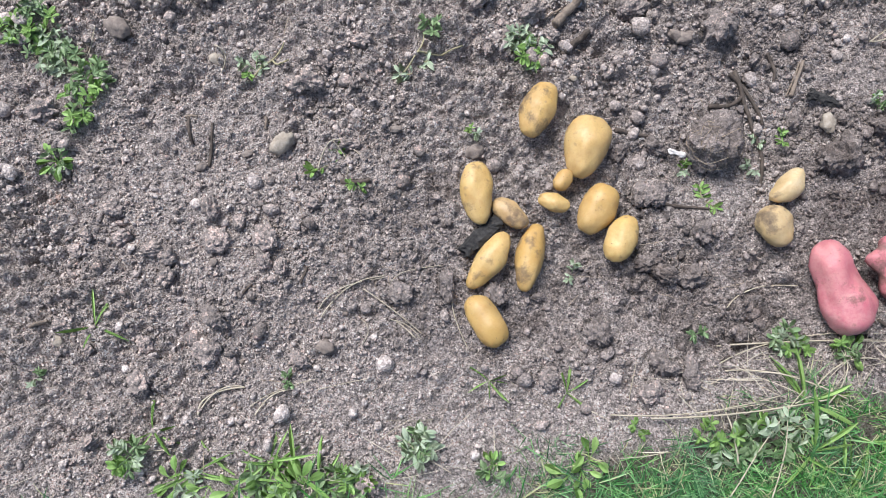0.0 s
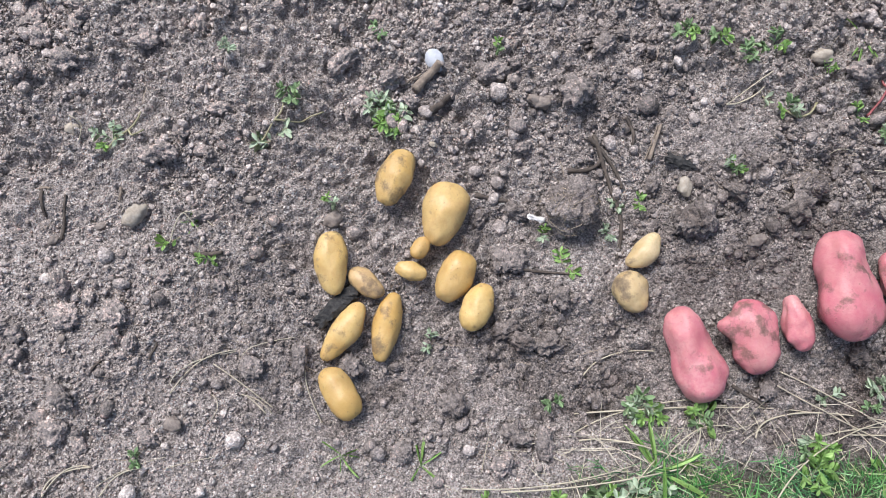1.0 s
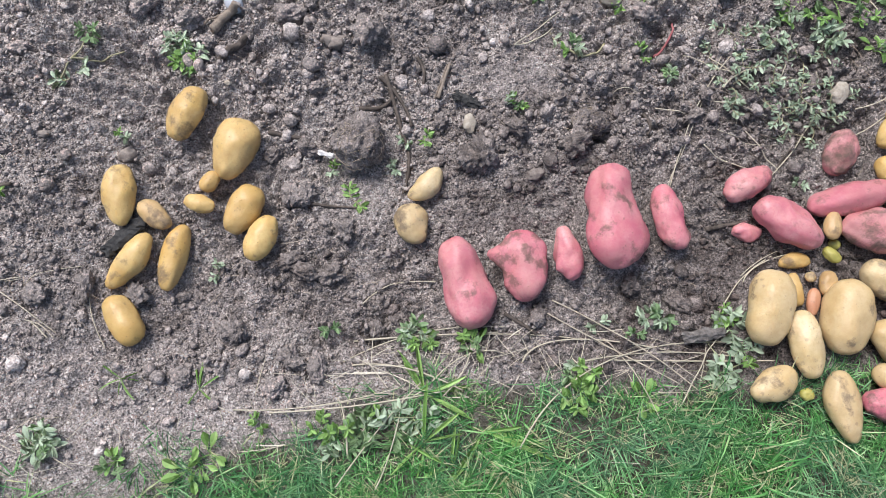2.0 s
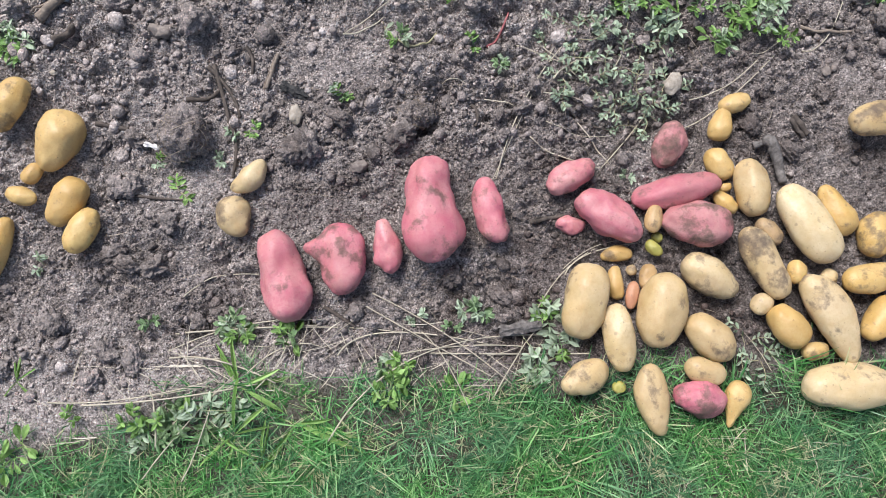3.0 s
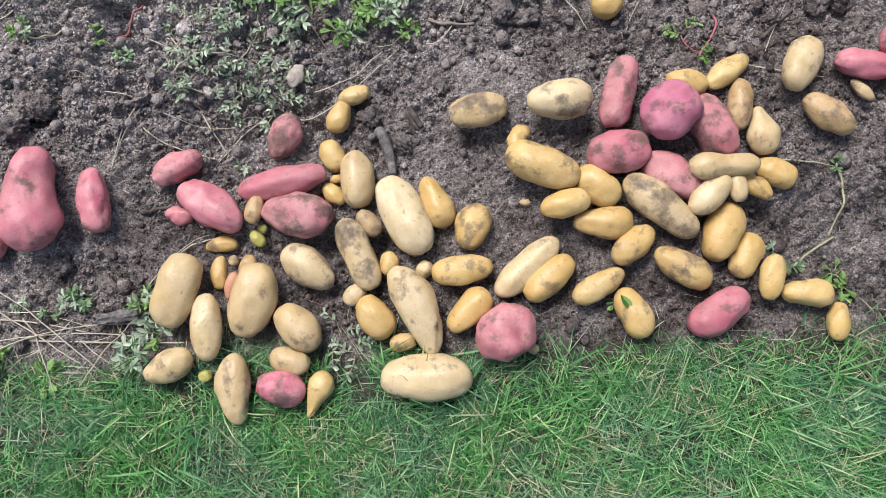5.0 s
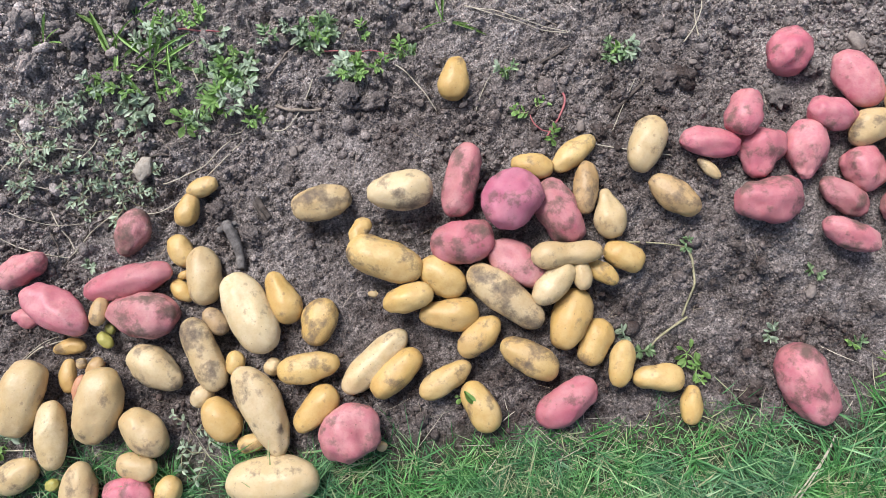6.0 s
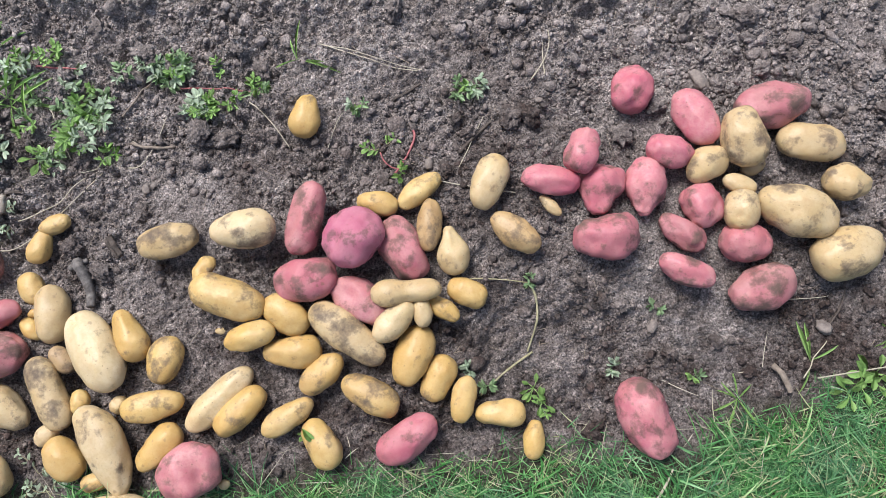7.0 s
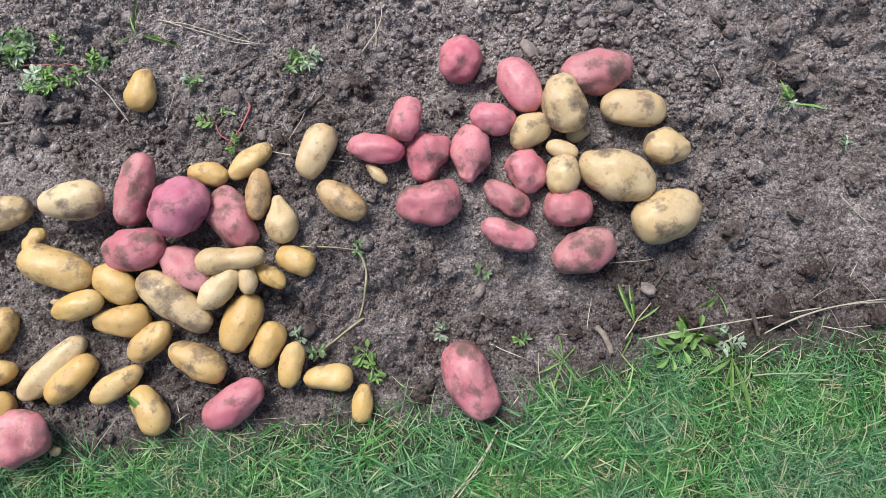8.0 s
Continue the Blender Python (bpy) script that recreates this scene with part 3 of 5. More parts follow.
potato("Y", 2.008, 0.229, 0.102, 0.057, 0.062, 0.055, -113, lift=-0.012)
potato("Y", 2.098, 0.327, 0.068, 0.042, 0.045, 0.042, -24, lift=-0.008)
potato("Y", 2.047, 0.191, 0.079, 0.046, 0.048, 0.045, -116, lift=-0.012)
potato("Y", 2.086, 0.156, 0.076, 0.037, 0.039, 0.034, -105)
potato("Y", 2.144, 0.132, 0.083, 0.035, 0.042, 0.044, -1)
potato("Y", 2.197, 0.088, 0.064, 0.030, 0.037, 0.033, -98, lift=-0.004, bend=0.001)
potato("Y", 1.833, 0.639, 0.076, 0.040, 0.051, 0.051, -99, lift=-0.007)
potato("Y", 1.956, 0.477, 0.069, 0.032, 0.041, 0.037, -12, lift=0.004)
potato("Y", 2.025, 0.498, 0.087, 0.035, 0.041, 0.035, -140, lift=-0.005)
potato("B", 2.040, 0.438, 0.087, 0.037, 0.041, 0.035, -95, lift=0.002)
potato("P", 2.077, 0.396, 0.082, 0.031, 0.051, 0.049, -80, lift=-0.007)
potato("P", 2.140, 0.504, 0.097, 0.053, 0.053, 0.049, -114, lift=0.002)
potato("B", 2.180, 0.420, 0.094, 0.043, 0.051, 0.045, -37)
potato("R", 2.240, 0.503, 0.095, 0.044, 0.049, 0.042, -8, lift=0.002)
potato("P", 2.239, 0.463, 0.046, 0.017, 0.021, 0.017, -46, lift=0.003)
potato("R", 2.292, 0.546, 0.075, 0.048, 0.055, 0.053, -107, lift=0.021)
potato("R", 2.324, 0.488, 0.089, 0.066, 0.071, 0.049, -103, lift=-0.012, extra="notch")
potato("Rd", 2.395, 0.487, 0.098, 0.062, 0.069, 0.045, -99, lift=-0.006)
potato("D", 2.325, 0.407, 0.108, 0.061, 0.074, 0.074, 2)
potato("Rd", 2.388, 0.659, 0.082, 0.061, 0.071, 0.063, -106, lift=-0.012)
potato("R", 2.485, 0.602, 0.104, 0.059, 0.061, 0.057, -63, lift=0.006)
potato("R", 2.437, 0.544, 0.076, 0.049, 0.055, 0.046, -17, lift=0.013)
potato("D", 2.616, 0.621, 0.124, 0.067, 0.074, 0.063, 9, lift=-0.005)
potato("P", 2.554, 0.559, 0.099, 0.063, 0.073, 0.065, -78, lift=0.022, bend=-0.001)
potato("Pd", 2.673, 0.555, 0.109, 0.059, 0.064, 0.059, -12, bend=-0.001)
potato("P", 2.722, 0.483, 0.077, 0.054, 0.062, 0.043, -7, lift=0.007)
potato("Pd", 2.496, 0.521, 0.076, 0.049, 0.057, 0.047, -143, lift=0.011)
potato("P", 2.579, 0.520, 0.042, 0.027, 0.030, 0.027, -145)
potato("P", 2.548, 0.487, 0.055, 0.028, 0.032, 0.028, -24, lift=0.015)
potato("P", 2.545, 0.443, 0.067, 0.050, 0.055, 0.050, -97, lift=0.014)
potato("P", 2.632, 0.438, 0.131, 0.065, 0.082, 0.070, -24, lift=0.007)
potato("R", 2.486, 0.456, 0.077, 0.056, 0.064, 0.056, -57, lift=-0.005)
potato("D", 2.452, 0.412, 0.087, 0.039, 0.047, 0.043, -38, lift=-0.003)
potato("R", 2.450, 0.349, 0.096, 0.041, 0.048, 0.043, -25, lift=0.011)
potato("D", 2.552, 0.391, 0.080, 0.056, 0.065, 0.057, 0, lift=-0.004)
potato("D", 2.575, 0.320, 0.108, 0.060, 0.070, 0.064, 17, lift=-0.004)
potato("Pd", 2.711, 0.369, 0.116, 0.075, 0.084, 0.075, 21, lift=-0.003)
potato("Rd", 2.377, 0.118, 0.134, 0.076, 0.080, 0.070, -68, lift=-0.010)

# ---- the ground sheet ----
gx, gy = axis(-0.82, 3.20, 0.0035, 90), axis(-0.22, 0.92, 0.0035, 90)
xx, yy = np.meshgrid(gx, gy)
zz = soil_height(xx, yy)
index = np.arange(xx.size).reshape(xx.shape)
quads = np.stack([index[:-1, :-1], index[:-1, 1:], index[1:, 1:], index[1:, :-1]], -1).reshape(-1, 4)
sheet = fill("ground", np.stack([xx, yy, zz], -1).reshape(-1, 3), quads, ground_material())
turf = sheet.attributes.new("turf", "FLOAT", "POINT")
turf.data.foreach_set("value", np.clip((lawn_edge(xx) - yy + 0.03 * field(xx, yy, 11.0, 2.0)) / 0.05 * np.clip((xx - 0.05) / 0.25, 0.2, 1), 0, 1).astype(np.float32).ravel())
tagged(new("ground", sheet),
       "dark brown crumbly garden soil beside a lawn", "ground", kind="structure")


# ---- clods and stones ----
def lump_mesh(name, mat, seed, detail, rough):
    bm = bmesh.new()
    bmesh.ops.create_icosphere(bm, subdivisions=detail, radius=0.5)
    s = Vector((seed * 5.1, seed * 2.3, seed))
    for v in bm.verts:
        d = v.co.normalized()
        v.co *= 1 + rough * noise.noise(d * 1.3 + s) + rough * 0.8 * noise.noise(d * 3.1 + s) - rough * 0.55 * abs(noise.noise(d * 5.3 + s)) + rough * 0.42 * noise.noise(d * 8.0 + s) + rough * 0.28 * noise.noise(d * 17.0 + s)
    me = bpy.data.meshes.new(name)
    bm.to_mesh(me)
    bm.free()
    me.materials.append(mat)
    me.polygons.foreach_set("use_smooth", np.full(len(me.polygons), True))
    return me


CLODS = [lump_mesh("soil_clod", CLOD, i, 4, 0.46) for i in range(6)]
BALLS = [lump_mesh("soil_ball", DAMP_CLOD, i + 20, 5, 0.30) for i in range(2)]
STONES = {k: [lump_mesh("stone", mat, i + 9, 3, r) for i in range(3)] for k, mat, r in (("stone", STONE, 0.30), ("pale", PALE, 0.26), ("white", WHITE, 0.10))}


def lump(kind, x, y, size):
    if kind == "ball":
        ob = tagged(new("soil_clod", dice.choice(BALLS)), "big round root-bound ball of dark soil", "soil clod", "clods on the bed")
        flat = (0.92, 0.88, 0.85)
        bm = bmesh.new()
        for _ in range(46):
            d = Vector((dice.gauss(0, 1), dice.gauss(0, 1), abs(dice.gauss(0, 0.8)))).normalized()
            t = d.cross(Vector((dice.gauss(0, 1), dice.gauss(0, 1), dice.gauss(0, 1)))).normalized() * dice.uniform(0.08, 0.24)
            hair = tube([d * 0.47 - t, d * 0.53 + t * dice.uniform(-0.3, 0.3), d * 0.49 + t], 0.007, 4, 0.5, 3)
            me = bpy.data.meshes.new("hair")
            hair.to_mesh(me)
            hair.free()
            bm.from_mesh(me)
            bpy.data.meshes.remove(me)
        part("root_hair", bm, FIBRE, ob, "fine pale root hairs")
    elif kind in ("clod", "long"):
        size *= 0.85 if size > 0.042 else 1.0
        ob = tagged(new("soil_clod", dice.choice(CLODS)), "large crumbly clod of brown soil" if size > 0.04 else "small crumbly clod of brown soil", "soil clod", "clods on the bed")
        flat = (1.05, 0.5, 0.5) if kind == "long" else (1.1, dice.uniform(0.6, 0.95), dice.uniform(0.6, 0.9))
    else:
        words = {"stone": "dull grey-brown stone lying on soil", "pale": "pale beige stone lying on soil", "white": "smooth whitish stone lying on soil"}
        ob = tagged(new("stone", dice.choice(STONES[kind])), words[kind], "stone", "stones on the bed")
        flat = (1.1, dice.uniform(0.65, 0.9), 0.6)
    z = float(soil_height(np.array(x), np.array(y))) + (0.26 if kind == "ball" else 0.20) * size
    ob.matrix_basis = pose(x, y, z, dice.uniform(-12, 12), dice.uniform(-12, 12), 95 if kind == "long" else dice.uniform(0, 360)) @ Matrix.Diagonal((size * flat[0], size * flat[1], size * flat[2], 1))
    return ob


# ---- weeds ----
def leaf_mesh(name, mat, slim, fold, droop):
    """One leaf a metre long along x: a cupped blade with thickness, widest past its middle."""
    bm = bmesh.new()
    n, grid = 6, []
    for i in range(n):
        u = i / (n - 1)
        w = slim * (math.sin(math.pi * min(u * 0.86 + 0.06, 1)) ** 0.8) * (0.55 + 0.6 * u) * (1 if u < 0.97 else 0.35)
        grid.append([bm.verts.new((u, w * v, fold * w * abs(v) - droop * u * u + 0.10 * u)) for v in (-1, 0, 1)])
    for a, b in zip(grid, grid[1:]):
        for j in range(2):
            bm.faces.new((a[j], b[j], b[j + 1], a[j + 1]))
    bmesh.ops.solidify(bm, geom=bm.faces[:], thickness=0.02)
    me = bpy.data.meshes.new(name)
    bm.to_mesh(me)
    bm.free()
    me.materials.append(mat)
    me.polygons.foreach_set("use_smooth", np.full(len(me.polygons), False))
    return me


LEAVES = {"sprig": [leaf_mesh("leaf", m, 0.21, 0.25, d) for m, d in ((LEAF, 0.2), (LEAF_GREY, 0.3), (LEAF_BRIGHT, 0.1))],
          "broad": [leaf_mesh("leaf", LEAF_BRIGHT, 0.27, 0.35, 0.25)], "blades": [leaf_mesh("leaf", LEAF_BRIGHT, 0.052, 0.6, 0.25), leaf_mesh("leaf", LEAF_BRIGHT, 0.040, 0.8, 0.5)]}


def tube(points, radius, sides=6, taper=0.6, steps=10):
    """A bmesh tube along a smooth curve through three or more places."""
    bm = bmesh.new()
    pts = [Vector(p) for p in points]
    line = []
    for i in range(len(pts) - 1):
        p0, p1, p2, p3 = pts[max(i - 1, 0)], pts[i], pts[i + 1], pts[min(i + 2, len(pts) - 1)]
        for k in range(steps):
            t = k / steps
            line.append(0.5 * ((2 * p1) + (p2 - p0) * t + (2 * p0 - 5 * p1 + 4 * p2 - p3) * t * t + (3 * p1 - p0 - 3 * p2 + p3) * t ** 3))
    line.append(pts[-1])
    rows = []
    for i, p in enumerate(line):
        d = (line[min(i + 1, len(line) - 1)] - line[max(i - 1, 0)]).normalized()
        side = d.cross(Vector((0, 0, 1)))
        side = side.normalized() if side.length > 1e-4 else Vector((1, 0, 0))
        up = side.cross(d)
        r = radius * (1 - (1 - taper) * i / (len(line) - 1)) * (1 + 0.22 * noise.noise(p * 90))
        rows.append([bm.verts.new(p + (side * math.cos(2 * math.pi * j / sides) + up * math.sin(2 * math.pi * j / sides)) * r) for j in range(sides)])
    for a, b in zip(rows, rows[1:]):
        for j in range(sides):
            bm.faces.new((a[j], a[(j + 1) % sides], b[(j + 1) % sides], b[j]))
    bm.faces.new(rows[0][::-1])
    bm.faces.new(rows[-1])
    bmesh.ops.recalc_face_normals(bm, faces=bm.faces)
    return bm


def add_leaf(parent, mesh, at, heading, size, rise):
    ob = new("leaf", mesh)
    ob.parent = parent
    ob.matrix_basis = Matrix.Translation(at) @ Euler((dice.uniform(-0.4, 0.4), -rise, heading)).to_matrix().to_4x4() @ Matrix.Diagonal((size, size, size, 1))


def rosette(thing, mesh, at, size, count, tilt=0.0):
    first = dice.uniform(0, 6.28)
    for i in range(count):
        add_leaf(thing, mesh, at, first + i * 2.4 + dice.uniform(-0.3, 0.3), size * dice.uniform(0.7, 1.1), dice.uniform(0.05, 0.75) + tilt)


def weed(kind, x, y, size):
    """sprig: leafy shoots from one crown; trail: a stem lying on the soil with leaf pairs; broad: a few wide leaves; blades: coarse grass."""
    z = float(soil_height(np.array(x), np.array(y))) - 0.002
    words = {"sprig": "small green succulent weed sprouting from the soil", "wisp": "wispy grey-green weed with thin pale stems", "trail": "wilting grey-green weed stem trailing over soil",
             "broad": "bright green broad-leaved weed seedling at the bed's edge", "blades": "tuft of coarse green grass blades in soil"}
    thing = tagged(new("grass_tuft" if kind == "blades" else "weed"), words[kind], "grass tuft" if kind == "blades" else "weed", "weeds on the bed")
    thing.matrix_basis = pose(x, y, z)
    r = size / 2
    if kind == "blades":
        for i in range(dice.randint(5, 7)):
            add_leaf(thing, dice.choice(LEAVES["blades"]), (0, 0, 0.003), dice.uniform(0, 6.28), size * dice.uniform(0.6, 1.15), dice.uniform(0.05, 0.55))
    elif kind == "broad":
        for i in range(dice.randint(5, 7)):
            a, h = dice.uniform(0, 6.28), dice.uniform(0.008, 0.02)
            tip = Vector((math.cos(a) * r * 0.5, math.sin(a) * r * 0.5, h))
            stem = part("stem", tube([(0, 0, 0), tip * 0.5 + Vector((0, 0, 0.004)), tip], 0.0009, 5, 0.7, 4), LEAF_BRIGHT, thing)
            add_leaf(stem, LEAVES["broad"][0], tip, a + dice.uniform(-0.4, 0.4), r * dice.uniform(0.7, 1.0), dice.uniform(0.0, 0.5))
    else:
        mesh = LEAVES["sprig"][1] if kind == "wisp" else dice.choice(LEAVES["sprig"])
        lean = dice.uniform(0, 6.28)
        shoots = 2 if kind == "trail" else 3 if kind == "wisp" else max(2, min(5, round(size / 0.013)))
        leaf = 0.014 if kind == "wisp" else 0.023 if size > 0.05 else 0.018 if size > 0.03 else 0.014
        for i in range(shoots):
            a = lean + i * 6.28 / shoots + dice.uniform(-0.4, 0.4)
            reach = r * dice.uniform(0.6, 1.05) * (1.25 if kind == "trail" else 1.5 if kind == "wisp" else 1)
            h = 0.006 if kind == "trail" else dice.uniform(0.010, 0.024)
            bend = dice.uniform(-0.5, 0.5)
            mid = Vector((math.cos(a + bend) * reach * 0.5, math.sin(a + bend) * reach * 0.5, h * 0.7))
            tip = Vector((math.cos(a) * reach, math.sin(a) * reach, h))
            stem = part("stem", tube([(0, 0, 0), mid, tip], 0.0011 if kind == "trail" else 0.0008, 5, 0.7, 4), VINE if kind in ("trail", "wisp") else LEAF, thing)
            if dice.random() < 0.3 and kind != "wisp":
                mesh = dice.choice(LEAVES["sprig"])
            along = math.atan2(tip.y - mid.y, tip.x - mid.x)
            for s, big in ((0.3, 0.9), (0.55, 1.0), (0.78, 0.95), (0.95, 0.8)):
                at = mid * (2 * s) if s < 0.5 else mid.lerp(tip, 2 * s - 1)
                for way in (-1, 1):
                    if dice.random() < 0.85:
                        add_leaf(stem, mesh, at, along + way * dice.uniform(0.6, 1.4), leaf * big * dice.uniform(0.7, 1.1), dice.uniform(-0.1, 0.55))
            rosette(stem, mesh, tip, leaf * 0.7, 3)
    return thing


# ---- roots, twigs and straw ----
def strand(kind, thick, a, b, c):
    mats = {"root": ROOT, "stub": WOOD, "twig": TWIG, "straw": STRAW, "vine": VINE, "pinkv": PINK}
    names = {"root": ("root", "dark brown woody root lying on soil"), "stub": ("root", "flat grey-brown woody root stub lying on soil"), "twig": ("twig", "dry tan twig lying on soil"), "straw": ("straw", "dry pale straw stem lying loose"),
             "vine": ("vine", "thin pale green vine stem lying across the bed"), "pinkv": ("vine", "reddish pink weed stem lying on soil")}
    pts = []
    for i in range(9):
        u = i / 4 - 1
        x, y = (0.5 * u * (u - 1) * a[k] + (1 - u * u) * b[k] + 0.5 * u * (u + 1) * c[k] for k in (0, 1))
        z = float(soil_height(np.array(x), np.array(y))) + thick * 0.4 + (0.003 if kind != "root" else 0.0) + (0.012 if y < lawn_edge(x) + 0.03 else 0)
        pts.append((x, y, z))
    pts = [(x, y, max(z, (pts[max(i - 1, 0)][2] + pts[min(i + 1, 8)][2]) / 2)) for i, (x, y, z) in enumerate(pts)]
    base = Vector(pts[0])
    bm = tube([Vector(p) - base for p in pts], thick * (0.5 if kind != "straw" else 0.42), 8 if thick > 0.008 else 6, 0.75, 3)
    ob = part(names[kind][0], bm, mats[kind], None, names[kind][1])
    tagged(ob, category=names[kind][0].replace("_", " "), group="loose stems and roots")
    ob.location = base
    return ob


def split_wood(name, mat, label, category, a, b, width, z):
    """A short, faceted piece of wood between two places."""
    a, b = Vector((*a, 0)), Vector((*b, 0))
    n = (b - a).length
    bm = bmesh.new()
    rows = []
    ridge = [1 + 0.5 * dice.uniform(-1, 1) for _ in range(12)]
    ends = [dice.uniform(-0.12, 0.06) for _ in range(12)]
    for i in range(25):
        u = i / 24
        w = width * (0.85 + 0.35 * noise.noise(Vector((u * 3, width * 90, 0)))) * (0.7 if i in (0, 24) else 1)
        row = []
        for j in range(12):
            t = 2 * math.pi * j / 12
            r = w / 2 * (0.65 + 0.35 * ridge[j] + 0.45 * noise.noise(Vector((u * 6, j * 0.9, 3))) + 0.2 * noise.noise(Vector((u * 19, j * 2.3, 9))))
            row.append(bm.verts.new(((u + ends[j] * (2 * u - 1)) * n, math.cos(t) * r, math.sin(t) * r * 0.75)))
        rows.append(row)
    for p, q in zip(rows, rows[1:]):
        for j in range(12):
            bm.faces.new((p[j], q[j], q[(j + 1) % 12], p[(j + 1) % 12]))
    bm.faces.new(rows[0])
    bm.faces.new(rows[-1][::-1])
    bmesh.ops.recalc_face_normals(bm, faces=bm.faces)
    ob = tagged(part(name, bm, mat, None, label), category=category)
    ob.data.polygons.foreach_set("use_smooth", np.full(len(ob.data.polygons), False))
    ob.matrix_basis = pose(a.x, a.y, z, 0, 0, math.degrees(math.atan2(b.y - a.y, b.x - a.x)))
    return ob


split_wood("charred_stick", CHAR, "short black charred stick lying between potatoes", "charred stick", (0.094, 0.274), (0.028, 0.212), 0.026, -0.011)
split_wood("wood_chip", WOOD, "weathered grey splinter of wood at the bed's edge", "wood chip", (0.984, 0.076), (1.053, 0.089), 0.022, -0.018)
split_wood("husk", HUSK, "small whitish dry husk lying on soil", "husk", (0.377, 0.397), (0.406, 0.389), 0.010, -0.028)
split_wood("charred_stick", CHAR, "black charred root stub half buried in soil", "charred stick", (0.612, 0.497), (0.660, 0.478), 0.020, -0.015)


def fallen_leaf(x, y, z, size, heading):
    ob = tagged(new("fallen_leaf", LEAVES["broad"][0]), "fresh green leaf lying on a yellow potato", "leaf")
    ob.matrix_basis = Matrix.Translation((x, y, z)) @ Euler((0.2, 0.05, heading)).to_matrix().to_4x4() @ Matrix.Diagonal((size, size, size, 1))


fallen_leaf(1.835, 0.122, 0.030, 0.026, -0.9)
lump("clod", -0.518, 0.227, 0.027)
lump("clod", -0.462, 0.208, 0.043)
lump("clod", -0.365, 0.225, 0.042)
lump("clod", -0.283, 0.230, 0.042)
lump("clod", -0.285, 0.190, 0.032)
lump("clod", -0.255, 0.183, 0.025)
lump("clod", -0.442, 0.167, 0.032)
lump("clod", -0.470, -0.001, 0.043)
lump("clod", -0.368, 0.048, 0.040)
lump("clod", -0.329, 0.023, 0.032)
lump("clod", -0.220, 0.038, 0.032)
lump("stone", -0.180, 0.058, 0.026)
lump("pale", -0.604, 0.059, 0.020)
lump("pale", -0.268, 0.388, 0.044)
lump("pale", -0.394, 0.544, 0.027)
lump("stone", -0.566, 0.596, 0.046)
lump("ball", 0.451, 0.406, 0.098)
lump("clod", 0.643, 0.382, 0.072)
lump("pale", 0.640, 0.443, 0.031)
lump("clod", 0.365, 0.185, 0.048)
lump("clod", 0.356, 0.409, 0.048)
lump("clod", 0.296, 0.395, 0.029)
lump("clod", 0.331, 0.322, 0.038)
lump("long", 0.392, 0.029, 0.061)
lump("clod", 0.360, 0.036, 0.045)
lump("clod", 0.328, -0.002, 0.036)
lump("clod", 0.250, 0.088, 0.045)
lump("stone", 0.051, 0.389, 0.031)
lump("long", 0.007, 0.162, 0.062)
lump("clod", 0.085, 0.148, 0.039)
lump("stone", 0.392, 0.596, 0.027)
lump("pale", 0.217, 0.519, 0.013)
lump("stone", -0.081, 0.416, 0.019)
lump("stone", -0.325, 0.373, 0.019)
lump("stone", -0.401, 0.348, 0.019)
lump("stone", -0.365, 0.188, 0.015)
lump("clod", -0.121, 0.275, 0.022)
lump("clod", -0.677, 0.443, 0.056)
lump("clod", -0.105, -0.147, 0.034)
lump("clod", -0.375, 0.276, 0.037)
lump("white", 0.220, 0.670, 0.040)
lump("clod", -0.419, 0.665, 0.054)
lump("clod", 0.464, 0.608, 0.058)
lump("clod", 0.317, 0.651, 0.066)
lump("pale", 0.894, 0.678, 0.036)
lump("ball", 0.838, 0.445, 0.053)
lump("clod", 0.256, 0.087, 0.045)
lump("clod", 0.346, 0.044, 0.034)
lump("clod", 0.649, 0.389, 0.063)
lump("clod", 0.059, 0.668, 0.057)
lump("clod", -0.280, 0.702, 0.048)
lump("ball", 0.852, 0.444, 0.059)
lump("clod", 0.661, 0.383, 0.068)
lump("stone", 0.406, 0.593, 0.031)
lump("stone", 0.750, 0.351, 0.027)
lump("clod", 0.989, 0.135, 0.047)
lump("clod", 0.356, 0.320, 0.040)
lump("clod", 0.405, 0.182, 0.048)
lump("pale", 1.293, 0.507, 0.038)
lump("clod", 1.652, 0.615, 0.041)
lump("clod", 0.819, 0.403, 0.057)
lump("clod", 0.947, 0.639, 0.049)
lump("clod", 0.339, 0.206, 0.042)
lump("clod", 0.750, 0.111, 0.036)
lump("clod", 0.908, 0.168, 0.033)
lump("clod", 1.674, 0.605, 0.043)
lump("stone", 1.556, 0.526, 0.019)
lump("stone", 1.569, 0.531, 0.013)
lump("clod", 1.125, 0.764, 0.046)
lump("clod", 1.168, 0.741, 0.050)
lump("clod", 1.075, 0.775, 0.047)
lump("stone", 2.232, 0.649, 0.015)
lump("clod", 2.181, 0.622, 0.046)
lump("clod", 1.545, 0.770, 0.050)
lump("clod", 1.099, 0.693, 0.042)
lump("clod", 1.423, 0.432, 0.033)
lump("stone", 2.042, 0.548, 0.019)
lump("clod", 1.697, 0.607, 0.048)
lump("clod", 2.211, 0.621, 0.048)
lump("stone", 2.401, 0.263, 0.023)
lump("stone", 2.683, 0.252, 0.029)
lump("clod", 2.832, 0.337, 0.050)
lump("clod", 3.050, 0.413, 0.034)
lump("stone", 3.011, 0.619, 0.025)
lump("ball", 2.971, 0.626, 0.052)
lump("stone", 2.509, 0.676, 0.037)
lump("white", 2.778, 0.653, 0.010)
lump("clod", 2.891, 0.205, 0.056)
